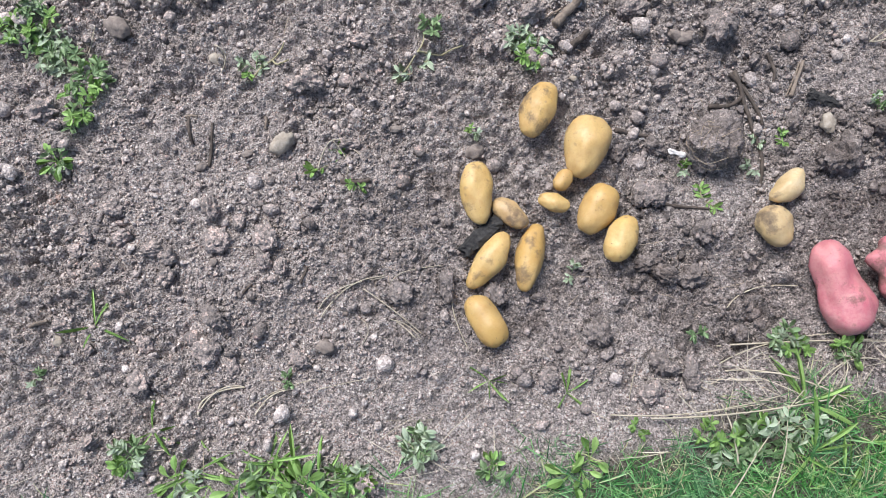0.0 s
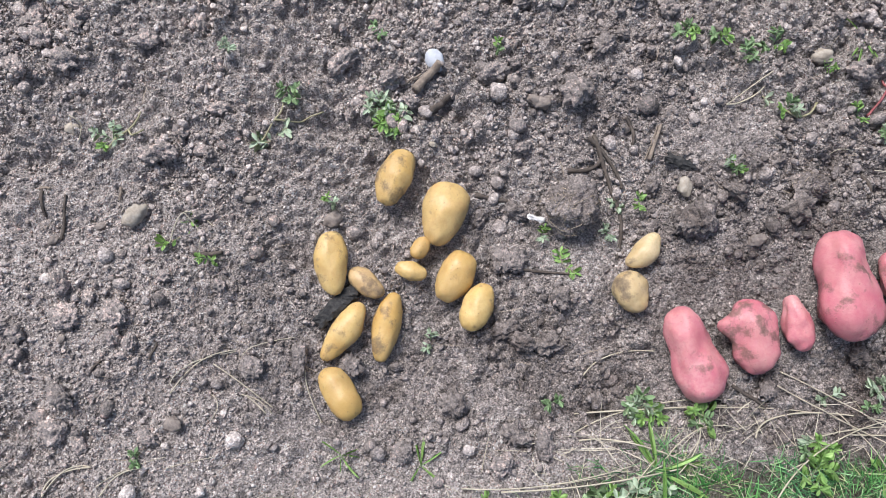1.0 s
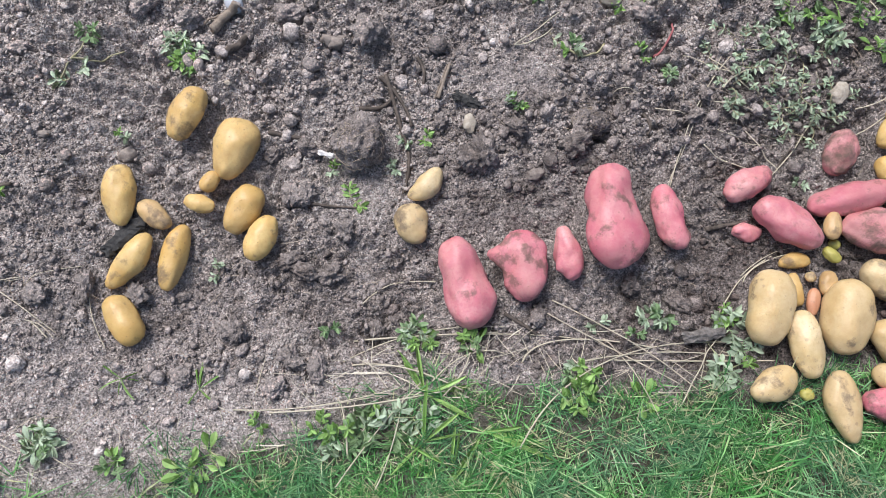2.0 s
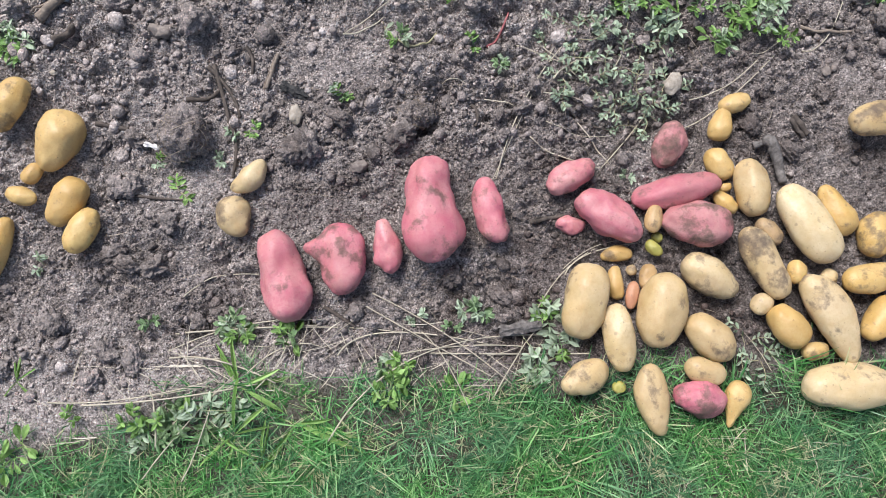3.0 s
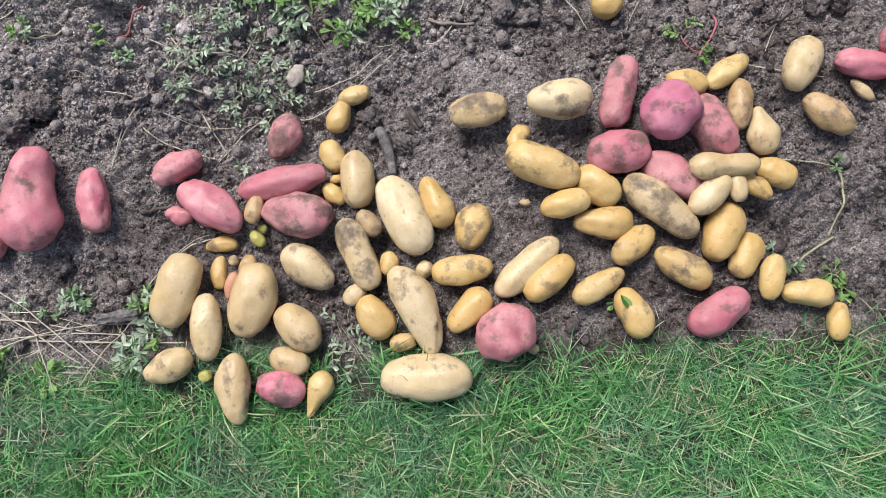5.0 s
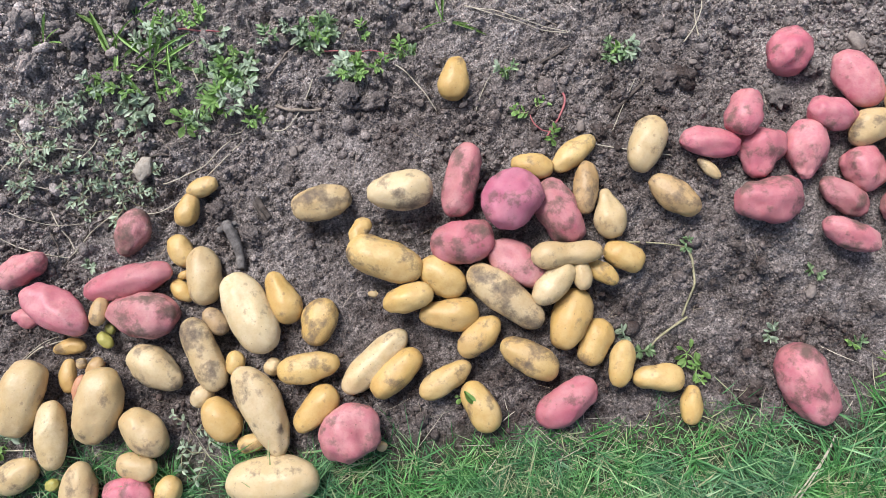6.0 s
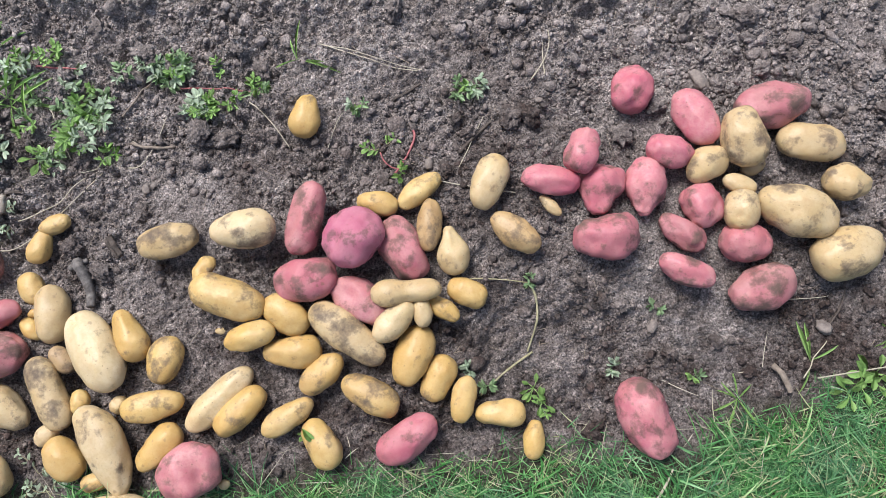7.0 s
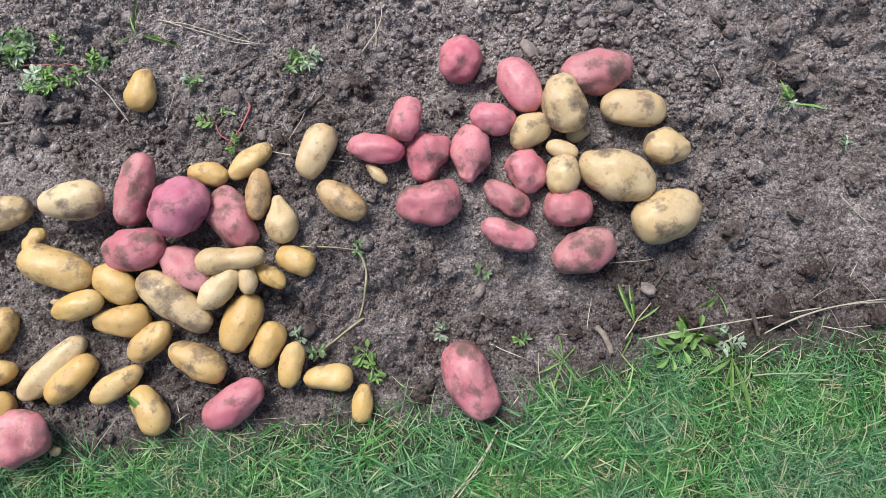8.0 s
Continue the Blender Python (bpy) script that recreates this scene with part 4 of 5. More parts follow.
lump("clod", 2.309, 0.115, 0.025)
lump("clod", 2.294, 0.097, 0.032)
lump("stone", 2.977, 0.470, 0.011)
lump("clod", 2.955, 0.692, 0.058)
lump("clod", 3.062, 0.688, 0.054)
lump("clod", 2.824, 0.611, 0.033)
lump("clod", 2.837, 0.542, 0.029)
lump("clod", 2.812, 0.683, 0.029)
lump("clod", 2.883, 0.441, 0.032)
lump("clod", 2.655, 0.189, 0.027)
lump("clod", 2.319, 0.307, 0.028)
lump("stone", 2.868, 0.726, 0.018)
lump("clod", 3.050, 0.187, 0.036)
lump("clod", 2.757, 0.286, 0.022)
lump("clod", 2.884, 0.290, 0.022)
lump("clod", 2.834, 0.406, 0.021)
lump("clod", 2.934, 0.362, 0.024)
lump("clod", 2.950, 0.267, 0.028)
lump("clod", 2.898, 0.618, 0.027)
lump("stone", 2.769, 0.617, 0.019)
lump("clod", 2.809, 0.534, 0.023)
lump("clod", 2.502, 0.234, 0.026)
lump("clod", 2.426, 0.219, 0.027)
lump("clod", 2.283, 0.337, 0.026)
lump("clod", 2.554, 0.185, 0.022)
weed("sprig", -0.684, 0.549, 0.067)
weed("sprig", -0.725, 0.591, 0.053)
weed("sprig", -0.605, 0.493, 0.057)
weed("sprig", -0.617, 0.429, 0.042)
weed("sprig", -0.641, 0.356, 0.047)
weed("sprig", -0.715, 0.633, 0.039)
weed("sprig", -0.326, 0.526, 0.048)
weed("trail", -0.052, 0.531, 0.057)
weed("sprig", -0.025, 0.604, 0.034)
weed("sprig", 0.129, 0.586, 0.036)
weed("sprig", 0.153, 0.552, 0.036)
weed("sprig", 0.049, 0.417, 0.017)
weed("trail", -0.191, 0.353, 0.056)
weed("sprig", -0.139, 0.313, 0.024)
weed("sprig", 0.214, 0.189, 0.030)
weed("sprig", 0.568, 0.419, 0.029)
weed("trail", 0.439, 0.315, 0.050)
weed("sprig", 0.511, 0.367, 0.022)
weed("sprig", 0.402, 0.368, 0.020)
weed("sprig", 0.716, 0.474, 0.028)
weed("blades", -0.547, 0.084, 0.053)
weed("blades", 0.076, 0.010, 0.043)
weed("blades", 0.200, -0.006, 0.052)
weed("sprig", -0.636, 0.002, 0.025)
weed("sprig", -0.236, 0.006, 0.023)
weed("blades", -0.442, -0.076, 0.060)
weed("sprig", -0.469, -0.112, 0.043)
weed("sprig", -0.035, -0.085, 0.043)
weed("broad", 0.081, -0.117, 0.034)
weed("broad", 0.218, -0.122, 0.044)
weed("sprig", 0.549, 0.080, 0.042)
weed("sprig", 0.637, 0.068, 0.035)
weed("blades", -0.250, -0.121, 0.068)
weed("sprig", 0.410, 0.091, 0.023)
weed("blades", -0.300, -0.143, 0.077)
weed("blades", -0.181, -0.148, 0.076)
weed("sprig", -0.375, -0.157, 0.043)
weed("sprig", -0.132, -0.139, 0.042)
weed("sprig", 0.305, -0.058, 0.026)
weed("sprig", 0.471, -0.070, 0.042)
weed("sprig", 0.574, -0.051, 0.042)
weed("sprig", -0.232, -0.150, 0.042)
weed("sprig", 0.647, 0.709, 0.035)
weed("sprig", 0.710, 0.701, 0.031)
weed("trail", 0.786, 0.613, 0.072)
weed("sprig", 0.818, 0.578, 0.034)
weed("sprig", 0.756, 0.674, 0.033)
weed("sprig", 0.806, 0.697, 0.039)
weed("blades", 0.964, 0.704, 0.058)
weed("sprig", 0.947, 0.572, 0.030)
weed("sprig", 0.990, 0.541, 0.023)
weed("sprig", 0.725, 0.478, 0.028)
weed("sprig", 0.123, 0.717, 0.025)
weed("sprig", 0.329, 0.696, 0.019)
weed("sprig", 0.847, 0.100, 0.030)
weed("sprig", 0.933, 0.110, 0.035)
weed("sprig", 0.824, 0.022, 0.034)
weed("sprig", -0.136, 0.685, 0.019)
weed("sprig", 0.995, 0.539, 0.025)
weed("wisp", 1.128, 0.586, 0.068)
weed("sprig", 1.173, 0.606, 0.047)
weed("wisp", 1.246, 0.577, 0.068)
weed("wisp", 1.118, 0.550, 0.046)
weed("wisp", 1.184, 0.483, 0.057)
weed("wisp", 1.243, 0.468, 0.067)
weed("wisp", 1.224, 0.443, 0.057)
weed("wisp", 1.287, 0.450, 0.048)
weed("wisp", 1.097, 0.474, 0.038)
weed("sprig", 1.393, 0.589, 0.041)
weed("sprig", 1.433, 0.622, 0.058)
weed("sprig", 1.464, 0.658, 0.059)
weed("sprig", 1.644, 0.653, 0.033)
weed("sprig", 0.956, 0.112, 0.031)
weed("sprig", 0.908, 0.084, 0.025)
weed("sprig", 0.900, 0.660, 0.026)
weed("sprig", 1.257, 0.649, 0.045)
weed("sprig", 1.058, 0.114, 0.036)
weed("sprig", 0.805, 0.020, 0.036)
weed("broad", 0.815, -0.007, 0.036)
weed("sprig", 0.560, 0.074, 0.040)
weed("sprig", 1.198, 0.653, 0.043)
weed("sprig", 1.207, 0.342, 0.023)
weed("sprig", 0.529, 0.416, 0.019)
weed("blades", 1.233, 0.703, 0.096)
weed("blades", 1.303, 0.690, 0.086)
weed("blades", 1.112, 0.736, 0.049)
weed("sprig", 1.286, 0.742, 0.048)
weed("sprig", 1.321, 0.762, 0.048)
weed("sprig", 1.216, 0.652, 0.048)
weed("sprig", 1.431, 0.706, 0.048)
weed("sprig", 1.403, 0.667, 0.048)
weed("sprig", 1.471, 0.663, 0.048)
weed("sprig", 1.453, 0.614, 0.047)
weed("sprig", 1.386, 0.594, 0.043)
weed("sprig", 1.587, 0.736, 0.058)
weed("sprig", 1.547, 0.747, 0.029)
weed("sprig", 1.616, 0.744, 0.033)
weed("sprig", 1.663, 0.659, 0.044)
weed("sprig", 1.707, 0.673, 0.032)
weed("sprig", 1.752, 0.696, 0.029)
weed("sprig", 1.679, 0.736, 0.027)
weed("sprig", 1.915, 0.656, 0.023)
weed("trail", 1.964, 0.585, 0.047)
weed("sprig", 1.994, 0.530, 0.028)
weed("sprig", 2.103, 0.675, 0.038)
weed("sprig", 2.127, 0.683, 0.028)
weed("sprig", 2.201, 0.343, 0.020)
weed("broad", 1.834, 0.112, 0.023)
weed("sprig", 2.330, 0.199, 0.026)
weed("broad", 2.203, 0.169, 0.039)
weed("sprig", 2.126, 0.176, 0.023)
weed("sprig", 2.216, 0.139, 0.030)
weed("blades", 1.817, 0.747, 0.067)
weed("wisp", 1.174, 0.528, 0.047)
weed("wisp", 1.265, 0.479, 0.047)
weed("wisp", 1.125, 0.542, 0.043)
weed("sprig", 2.096, 0.203, 0.021)
weed("wisp", 1.120, 0.614, 0.076)
weed("wisp", 1.078, 0.571, 0.048)
weed("wisp", 1.212, 0.546, 0.076)
weed("wisp", 1.156, 0.498, 0.056)
weed("wisp", 1.234, 0.509, 0.056)
weed("wisp", 1.293, 0.507, 0.056)
weed("wisp", 1.097, 0.518, 0.047)
weed("wisp", 1.197, 0.470, 0.047)
weed("wisp", 1.273, 0.592, 0.057)
weed("sprig", 1.344, 0.650, 0.038)
weed("sprig", 1.352, 0.709, 0.048)
weed("sprig", 1.479, 0.693, 0.038)
weed("sprig", 1.410, 0.737, 0.048)
weed("sprig", 1.379, 0.780, 0.048)
weed("sprig", 1.492, 0.592, 0.038)
weed("blades", 1.270, 0.785, 0.088)
weed("blades", 1.331, 0.740, 0.068)
weed("sprig", 1.418, 0.636, 0.048)
weed("sprig", 1.509, 0.733, 0.033)
weed("sprig", 1.610, 0.748, 0.049)
weed("sprig", 2.125, 0.682, 0.043)
weed("sprig", 1.926, 0.651, 0.029)
weed("sprig", 2.956, 0.571, 0.025)
weed("blades", 2.965, 0.565, 0.048)
weed("broad", 2.727, 0.158, 0.051)
weed("broad", 2.756, 0.175, 0.045)
weed("blades", 2.799, 0.237, 0.046)
weed("sprig", 2.407, 0.295, 0.017)
weed("sprig", 2.466, 0.180, 0.018)
weed("sprig", 3.055, 0.491, 0.019)
weed("blades", 2.532, 0.141, 0.054)
weed("broad", 2.217, 0.147, 0.036)
weed("blades", 2.656, 0.199, 0.064)
weed("sprig", 2.801, 0.164, 0.045)
weed("sprig", -0.677, 0.567, 0.062)
weed("sprig", -0.598, 0.509, 0.064)
weed("sprig", -0.654, 0.531, 0.062)
weed("sprig", -0.614, 0.446, 0.056)
weed("sprig", -0.707, 0.613, 0.060)
weed("sprig", -0.742, 0.591, 0.052)
weed("broad", -0.639, 0.353, 0.050)
weed("broad", -0.396, -0.146, 0.056)
weed("broad", -0.349, -0.154, 0.056)
weed("broad", -0.302, -0.158, 0.052)
weed("sprig", -0.254, -0.144, 0.062)
weed("broad", -0.205, -0.151, 0.062)
weed("sprig", -0.158, -0.152, 0.056)
weed("blades", -0.367, -0.132, 0.085)
weed("blades", -0.258, -0.116, 0.060)
weed("blades", -0.218, -0.134, 0.075)
weed("sprig", -0.468, -0.113, 0.052)
weed("sprig", -0.028, -0.083, 0.052)
weed("sprig", -0.036, -0.102, 0.042)
weed("sprig", 0.080, -0.123, 0.040)
weed("sprig", -0.116, -0.140, 0.050)
weed("broad", 0.200, -0.129, 0.060)
weed("broad", 0.230, -0.106, 0.050)
weed("sprig", 0.552, 0.079, 0.054)
weed("broad", 0.647, 0.066, 0.046)
weed("sprig", 0.473, -0.059, 0.060)
weed("sprig", 0.437, -0.080, 0.056)
weed("sprig", 0.519, -0.062, 0.056)
weed("blades", 0.567, -0.086, 0.085)
weed("blades", 0.609, -0.125, 0.085)
weed("blades", 0.566, -0.013, 0.080)
weed("sprig", 0.405, -0.064, 0.040)
weed("sprig", 0.149, 0.563, 0.052)
weed("sprig", 0.125, 0.591, 0.046)
weed("sprig", 1.062, 0.098, 0.054)
weed("sprig", 1.086, 0.055, 0.046)
weed("sprig", 1.044, 0.023, 0.052)
weed("sprig", 0.807, -0.016, 0.052)
weed("broad", 0.912, -0.019, 0.050)
weed("wisp", 1.391, 0.055, 0.070)
weed("wisp", 1.413, 0.031, 0.060)
weed("sprig", 0.940, 0.112, 0.042)
weed("blades", 0.658, -0.070, 0.100)
weed("blades", 1.299, 0.703, 0.085)
weed("blades", 1.235, 0.741, 0.085)
weed("sprig", 1.588, 0.735, 0.060)
weed("sprig", 1.657, 0.666, 0.052)
weed("sprig", 1.747, 0.698, 0.040)
weed("sprig", 1.429, 0.672, 0.052)
weed("broad", 1.365, 0.589, 0.050)
weed("sprig", 1.282, 0.613, 0.052)
weed("broad", 2.745, 0.167, 0.060)
weed("blades", 2.809, 0.132, 0.090)
weed("broad", 2.711, 0.146, 0.050)
strand("straw", 0.0029, (1.058, 0.588), (1.121, 0.520), (1.194, 0.460))
strand("straw", 0.0028, (1.066, 0.486), (1.114, 0.479), (1.164, 0.465))
strand("root", 0.0057, (1.209, 0.537), (1.279, 0.533), (1.339, 0.528))
strand("straw", 0.0038, (1.083, 0.510), (1.121, 0.539), (1.190, 0.543))
strand("straw", 0.0028, (1.294, 0.431), (1.361, 0.458), (1.473, 0.559))
strand("straw", 0.0028, (1.176, 0.518), (1.208, 0.568), (1.219, 0.627))
strand("twig", 0.0038, (1.509, 0.657), (1.537, 0.697), (1.557, 0.725))
strand("straw", 0.0028, (1.521, 0.566), (1.558, 0.583), (1.591, 0.651))
strand("straw", 0.0019, (1.260, 0.499), (1.267, 0.558), (1.280, 0.617))
strand("straw", 0.0028, (1.126, 0.442), (1.159, 0.393), (1.180, 0.365))
strand("root", 0.0038, (1.106, 0.461), (1.156, 0.436), (1.226, 0.422))
strand("straw", 0.0019, (1.149, 0.647), (1.155, 0.617), (1.178, 0.578))
strand("straw", 0.0019, (1.482, 0.584), (1.454, 0.566), (1.435, 0.563))
strand("straw", 0.0029, (1.733, 0.673), (1.766, 0.642), (1.802, 0.590))
strand("straw", 0.0019, (1.869, 0.587), (1.880, 0.617), (1.896, 0.646))
strand("straw", 0.0028, (0.982, 0.334), (1.029, 0.465), (1.098, 0.568))
strand("straw", 0.0029, (1.020, 0.576), (1.069, 0.556), (1.108, 0.537))
strand("straw", 0.0029, (1.039, 0.405), (1.088, 0.375), (1.164, 0.357))
strand("root", 0.0029, (1.088, 0.486), (1.137, 0.467), (1.195, 0.438))
strand("straw", 0.0028, (1.164, 0.357), (1.234, 0.439), (1.265, 0.490))
strand("straw", 0.0029, (1.324, 0.482), (1.383, 0.502), (1.444, 0.552))
strand("root", 0.0028, (1.155, 0.337), (1.194, 0.398), (1.224, 0.429))
strand("straw", 0.0019, (1.068, 0.435), (1.126, 0.416), (1.184, 0.418))
strand("root", 0.0029, (1.097, 0.426), (1.146, 0.376), (1.135, 0.317))
strand("straw", 0.0039, (0.718, 0.587), (0.756, 0.598), (0.788, 0.622))
strand("vine", 0.0049, (0.806, 0.581), (0.846, 0.565), (0.880, 0.596))
strand("straw", 0.0030, (0.798, 0.643), (0.755, 0.614), (0.718, 0.586))
strand("pinkv", 0.0049, (0.968, 0.575), (0.993, 0.601), (1.008, 0.644))
strand("straw", 0.0029, (-0.636, 0.486), (-0.618, 0.537), (-0.600, 0.594))
strand("straw", 0.0029, (-0.393, 0.561), (-0.377, 0.546), (-0.385, 0.520))
strand("vine", 0.0038, (-0.331, 0.503), (-0.295, 0.539), (-0.277, 0.571))
strand("vine", 0.0038, (-0.295, 0.539), (-0.279, 0.524), (-0.265, 0.535))
strand("vine", 0.0038, (-0.084, 0.512), (-0.048, 0.555), (-0.040, 0.598))
strand("vine", 0.0038, (-0.048, 0.555), (-0.010, 0.563), (0.028, 0.581))
strand("straw", 0.0028, (-0.206, 0.341), (-0.181, 0.389), (-0.138, 0.370))
strand("straw", 0.0019, (-0.181, 0.389), (-0.156, 0.350), (-0.169, 0.322))
strand("straw", 0.0027, (-0.125, 0.150), (-0.080, 0.120), (-0.031, 0.082))
strand("straw", 0.0018, (-0.133, 0.105), (-0.115, 0.088), (-0.123, 0.062))
strand("straw", 0.0017, (-0.293, -0.036), (-0.250, -0.010), (-0.191, 0.009))
strand("straw", 0.0017, (-0.190, -0.008), (-0.155, 0.001), (-0.113, 0.010))
strand("straw", 0.0018, (-0.082, 0.160), (-0.056, 0.180), (-0.002, 0.192))
strand("straw", 0.0027, (0.016, 0.147), (0.021, 0.110), (0.044, 0.058))
strand("straw", 0.0017, (0.264, -0.038), (0.366, -0.035), (0.497, -0.016))
strand("straw", 0.0027, (0.461, 0.133), (0.509, 0.166), (0.582, 0.172))
strand("root", 0.0085, (0.493, 0.537), (0.510, 0.479), (0.523, 0.432))
strand("root", 0.0074, (0.523, 0.432), (0.535, 0.383), (0.525, 0.324))
strand("root", 0.0084, (0.447, 0.475), (0.485, 0.479), (0.504, 0.494))
strand("root", 0.0067, (0.548, 0.568), (0.560, 0.543), (0.557, 0.514))
strand("twig", 0.0075, (0.585, 0.493), (0.596, 0.525), (0.606, 0.553))
strand("twig", 0.0115, (0.188, 0.618), (0.204, 0.637), (0.227, 0.655))
strand("twig", 0.0048, (0.166, 0.627), (0.181, 0.633), (0.197, 0.645))
strand("root", 0.0114, (0.199, 0.562), (0.225, 0.588), (0.242, 0.604))
strand("root", 0.0093, (0.289, 0.434), (0.315, 0.430), (0.345, 0.424))
strand("root", 0.0054, (0.349, 0.307), (0.397, 0.304), (0.449, 0.300))
strand("root", 0.0093, (-0.169, 0.326), (-0.146, 0.323), (-0.119, 0.326))
strand("twig", 0.0173, (0.187, 0.615), (0.207, 0.638), (0.229, 0.659))
strand("root", 0.0133, (0.202, 0.566), (0.229, 0.594), (0.246, 0.608))
strand("twig", 0.0039, (-0.616, 0.562), (-0.628, 0.542), (-0.638, 0.521))
strand("straw", 0.0035, (-0.374, -0.050), (-0.359, -0.020), (-0.303, -0.006))
strand("straw", 0.0027, (-0.040, 0.074), (-0.063, 0.094), (-0.080, 0.103))
strand("twig", 0.0072, (-0.628, 0.092), (-0.639, 0.085), (-0.649, 0.081))
strand("root", 0.0066, (-0.431, 0.438), (-0.425, 0.410), (-0.422, 0.390))
strand("twig", 0.0057, (-0.436, 0.438), (-0.426, 0.438), (-0.414, 0.436))
strand("root", 0.0056, (-0.390, 0.350), (-0.387, 0.389), (-0.387, 0.424))
strand("twig", 0.0057, (-0.301, 0.438), (-0.299, 0.427), (-0.300, 0.417))
strand("root", 0.0045, (-0.321, 0.133), (-0.311, 0.146), (-0.304, 0.155))
strand("straw", 0.0027, (-0.190, 0.104), (-0.152, 0.149), (-0.091, 0.172))
strand("root", 0.0045, (-0.224, 0.157), (-0.219, 0.170), (-0.216, 0.184))
strand("stub", 0.0206, (1.444, 0.402), (1.460, 0.371), (1.468, 0.327))
strand("stub", 0.0131, (1.426, 0.395), (1.441, 0.399), (1.459, 0.406))
strand("root", 0.0083, (1.039, 0.260), (1.065, 0.265), (1.096, 0.271))
strand("root", 0.0073, (0.696, 0.116), (0.721, 0.101), (0.748, 0.083))
strand("root", 0.0085, (1.490, 0.440), (1.499, 0.423), (1.510, 0.408))
strand("twig", 0.0029, (0.579, 0.494), (0.592, 0.528), (0.601, 0.553))
strand("root", 0.0067, (0.941, 0.464), (0.951, 0.445), (0.946, 0.424))
strand("straw", 0.0019, (1.525, 0.615), (1.554, 0.600), (1.587, 0.594))
strand("straw", 0.0019, (0.976, 0.332), (1.012, 0.411), (1.086, 0.573))
strand("straw", 0.0029, (0.962, 0.473), (1.001, 0.466), (1.040, 0.452))
strand("root", 0.0078, (0.483, 0.532), (0.521, 0.490), (0.539, 0.445))
strand("straw", 0.0019, (0.931, 0.499), (0.905, 0.508), (0.886, 0.497))
strand("straw", 0.0018, (1.093, 0.181), (1.139, 0.215), (1.186, 0.229))
strand("straw", 0.0029, (1.868, 0.770), (1.947, 0.739), (2.027, 0.718))
strand("twig", 0.0067, (1.524, 0.611), (1.562, 0.598), (1.605, 0.598))
strand("straw", 0.0029, (1.371, 0.689), (1.392, 0.643), (1.416, 0.588))
strand("straw", 0.0028, (2.244, 0.693), (2.244, 0.725), (2.244, 0.755))
strand("vine", 0.0045, (2.202, 0.336), (2.212, 0.292), (2.195, 0.229))
strand("vine", 0.0027, (2.104, 0.350), (2.149, 0.347), (2.199, 0.340))
strand("vine", 0.0045, (2.203, 0.228), (2.152, 0.193), (2.114, 0.159))
strand("pinkv", 0.0047, (2.013, 0.614), (2.016, 0.585), (1.985, 0.532))
strand("pinkv", 0.0028, (1.959, 0.577), (1.972, 0.550), (2.000, 0.540))
strand("pinkv", 0.0029, (1.605, 0.707), (1.674, 0.703), (1.741, 0.694))
strand("pinkv", 0.0039, (1.349, 0.758), (1.389, 0.753), (1.424, 0.750))
strand("straw", 0.0028, (2.054, 0.518), (2.103, 0.505), (2.184, 0.489))
strand("root", 0.0065, (2.094, 0.565), (2.117, 0.589), (2.148, 0.617))
strand("straw", 0.0039, (1.576, 0.776), (1.590, 0.770), (1.605, 0.764))
strand("root", 0.0112, (1.494, 0.446), (1.504, 0.430), (1.516, 0.412))
strand("twig", 0.0110, (2.591, 0.193), (2.603, 0.171), (2.609, 0.150))
strand("straw", 0.0027, (2.634, 0.172), (2.660, 0.203), (2.686, 0.230))
strand("straw", 0.0035, (2.337, -0.068), (2.385, -0.013), (2.416, 0.036))
strand("straw", 0.0027, (2.860, 0.170), (2.956, 0.203), (3.065, 0.216))
strand("straw", 0.0019, (2.619, 0.299), (2.676, 0.301), (2.696, 0.304))
strand("root", 0.0037, (2.692, 0.253), (2.712, 0.280), (2.724, 0.317))
strand("straw", 0.0019, (3.024, 0.397), (3.047, 0.362), (3.079, 0.323))
strand("straw", 0.0029, (2.219, 0.684), (2.250, 0.733), (2.254, 0.774))
strand("straw", 0.0019, (2.092, 0.536), (2.123, 0.599), (2.138, 0.629))
strand("root", 0.0056, (2.966, 0.314), (2.975, 0.295), (2.982, 0.266))
strand("root", 0.0059, (1.983, 0.666), (2.007, 0.680), (2.032, 0.695))
strand("straw", 0.0027, (2.834, 0.103), (2.898, 0.104), (2.989, 0.096))
strand("root", 0.0082, (2.844, 0.204), (2.848, 0.184), (2.850, 0.166))
strand("straw", 0.0037, (0.465, 0.074), (0.578, 0.081), (0.685, 0.086))
strand("straw", 0.0037, (0.448, 0.032), (0.532, 0.028), (0.626, -0.007))
strand("straw", 0.0036, (0.323, -0.042), (0.459, -0.031), (0.598, -0.008))
strand("straw", 0.0028, (0.775, 0.139), (0.891, 0.075), (1.002, -0.007))
strand("straw", 0.0036, (0.873, 0.041), (1.002, 0.040), (1.132, 0.041))
strand("straw", 0.0027, (0.973, -0.029), (1.008, 0.030), (1.042, 0.076))
strand("straw", 0.0027, (0.594, -0.017), (0.629, 0.027), (0.641, 0.074))
strand("straw", 0.0036, (0.448, -0.105), (0.442, -0.053), (0.430, -0.018))
strand("straw", 0.0036, (0.722, 0.037), (0.797, 0.074), (0.966, 0.056))
strand("straw", 0.0028, (1.096, 0.171), (1.134, 0.205), (1.215, 0.225))
strand("straw", 0.0027, (0.492, -0.155), (0.515, -0.096), (0.533, -0.017))
strand("straw", 0.0030, (-0.374, -0.049), (-0.346, -0.012), (-0.303, -0.006))
strand("straw", 0.0030, (-0.283, -0.048), (-0.259, -0.018), (-0.225, -0.008))
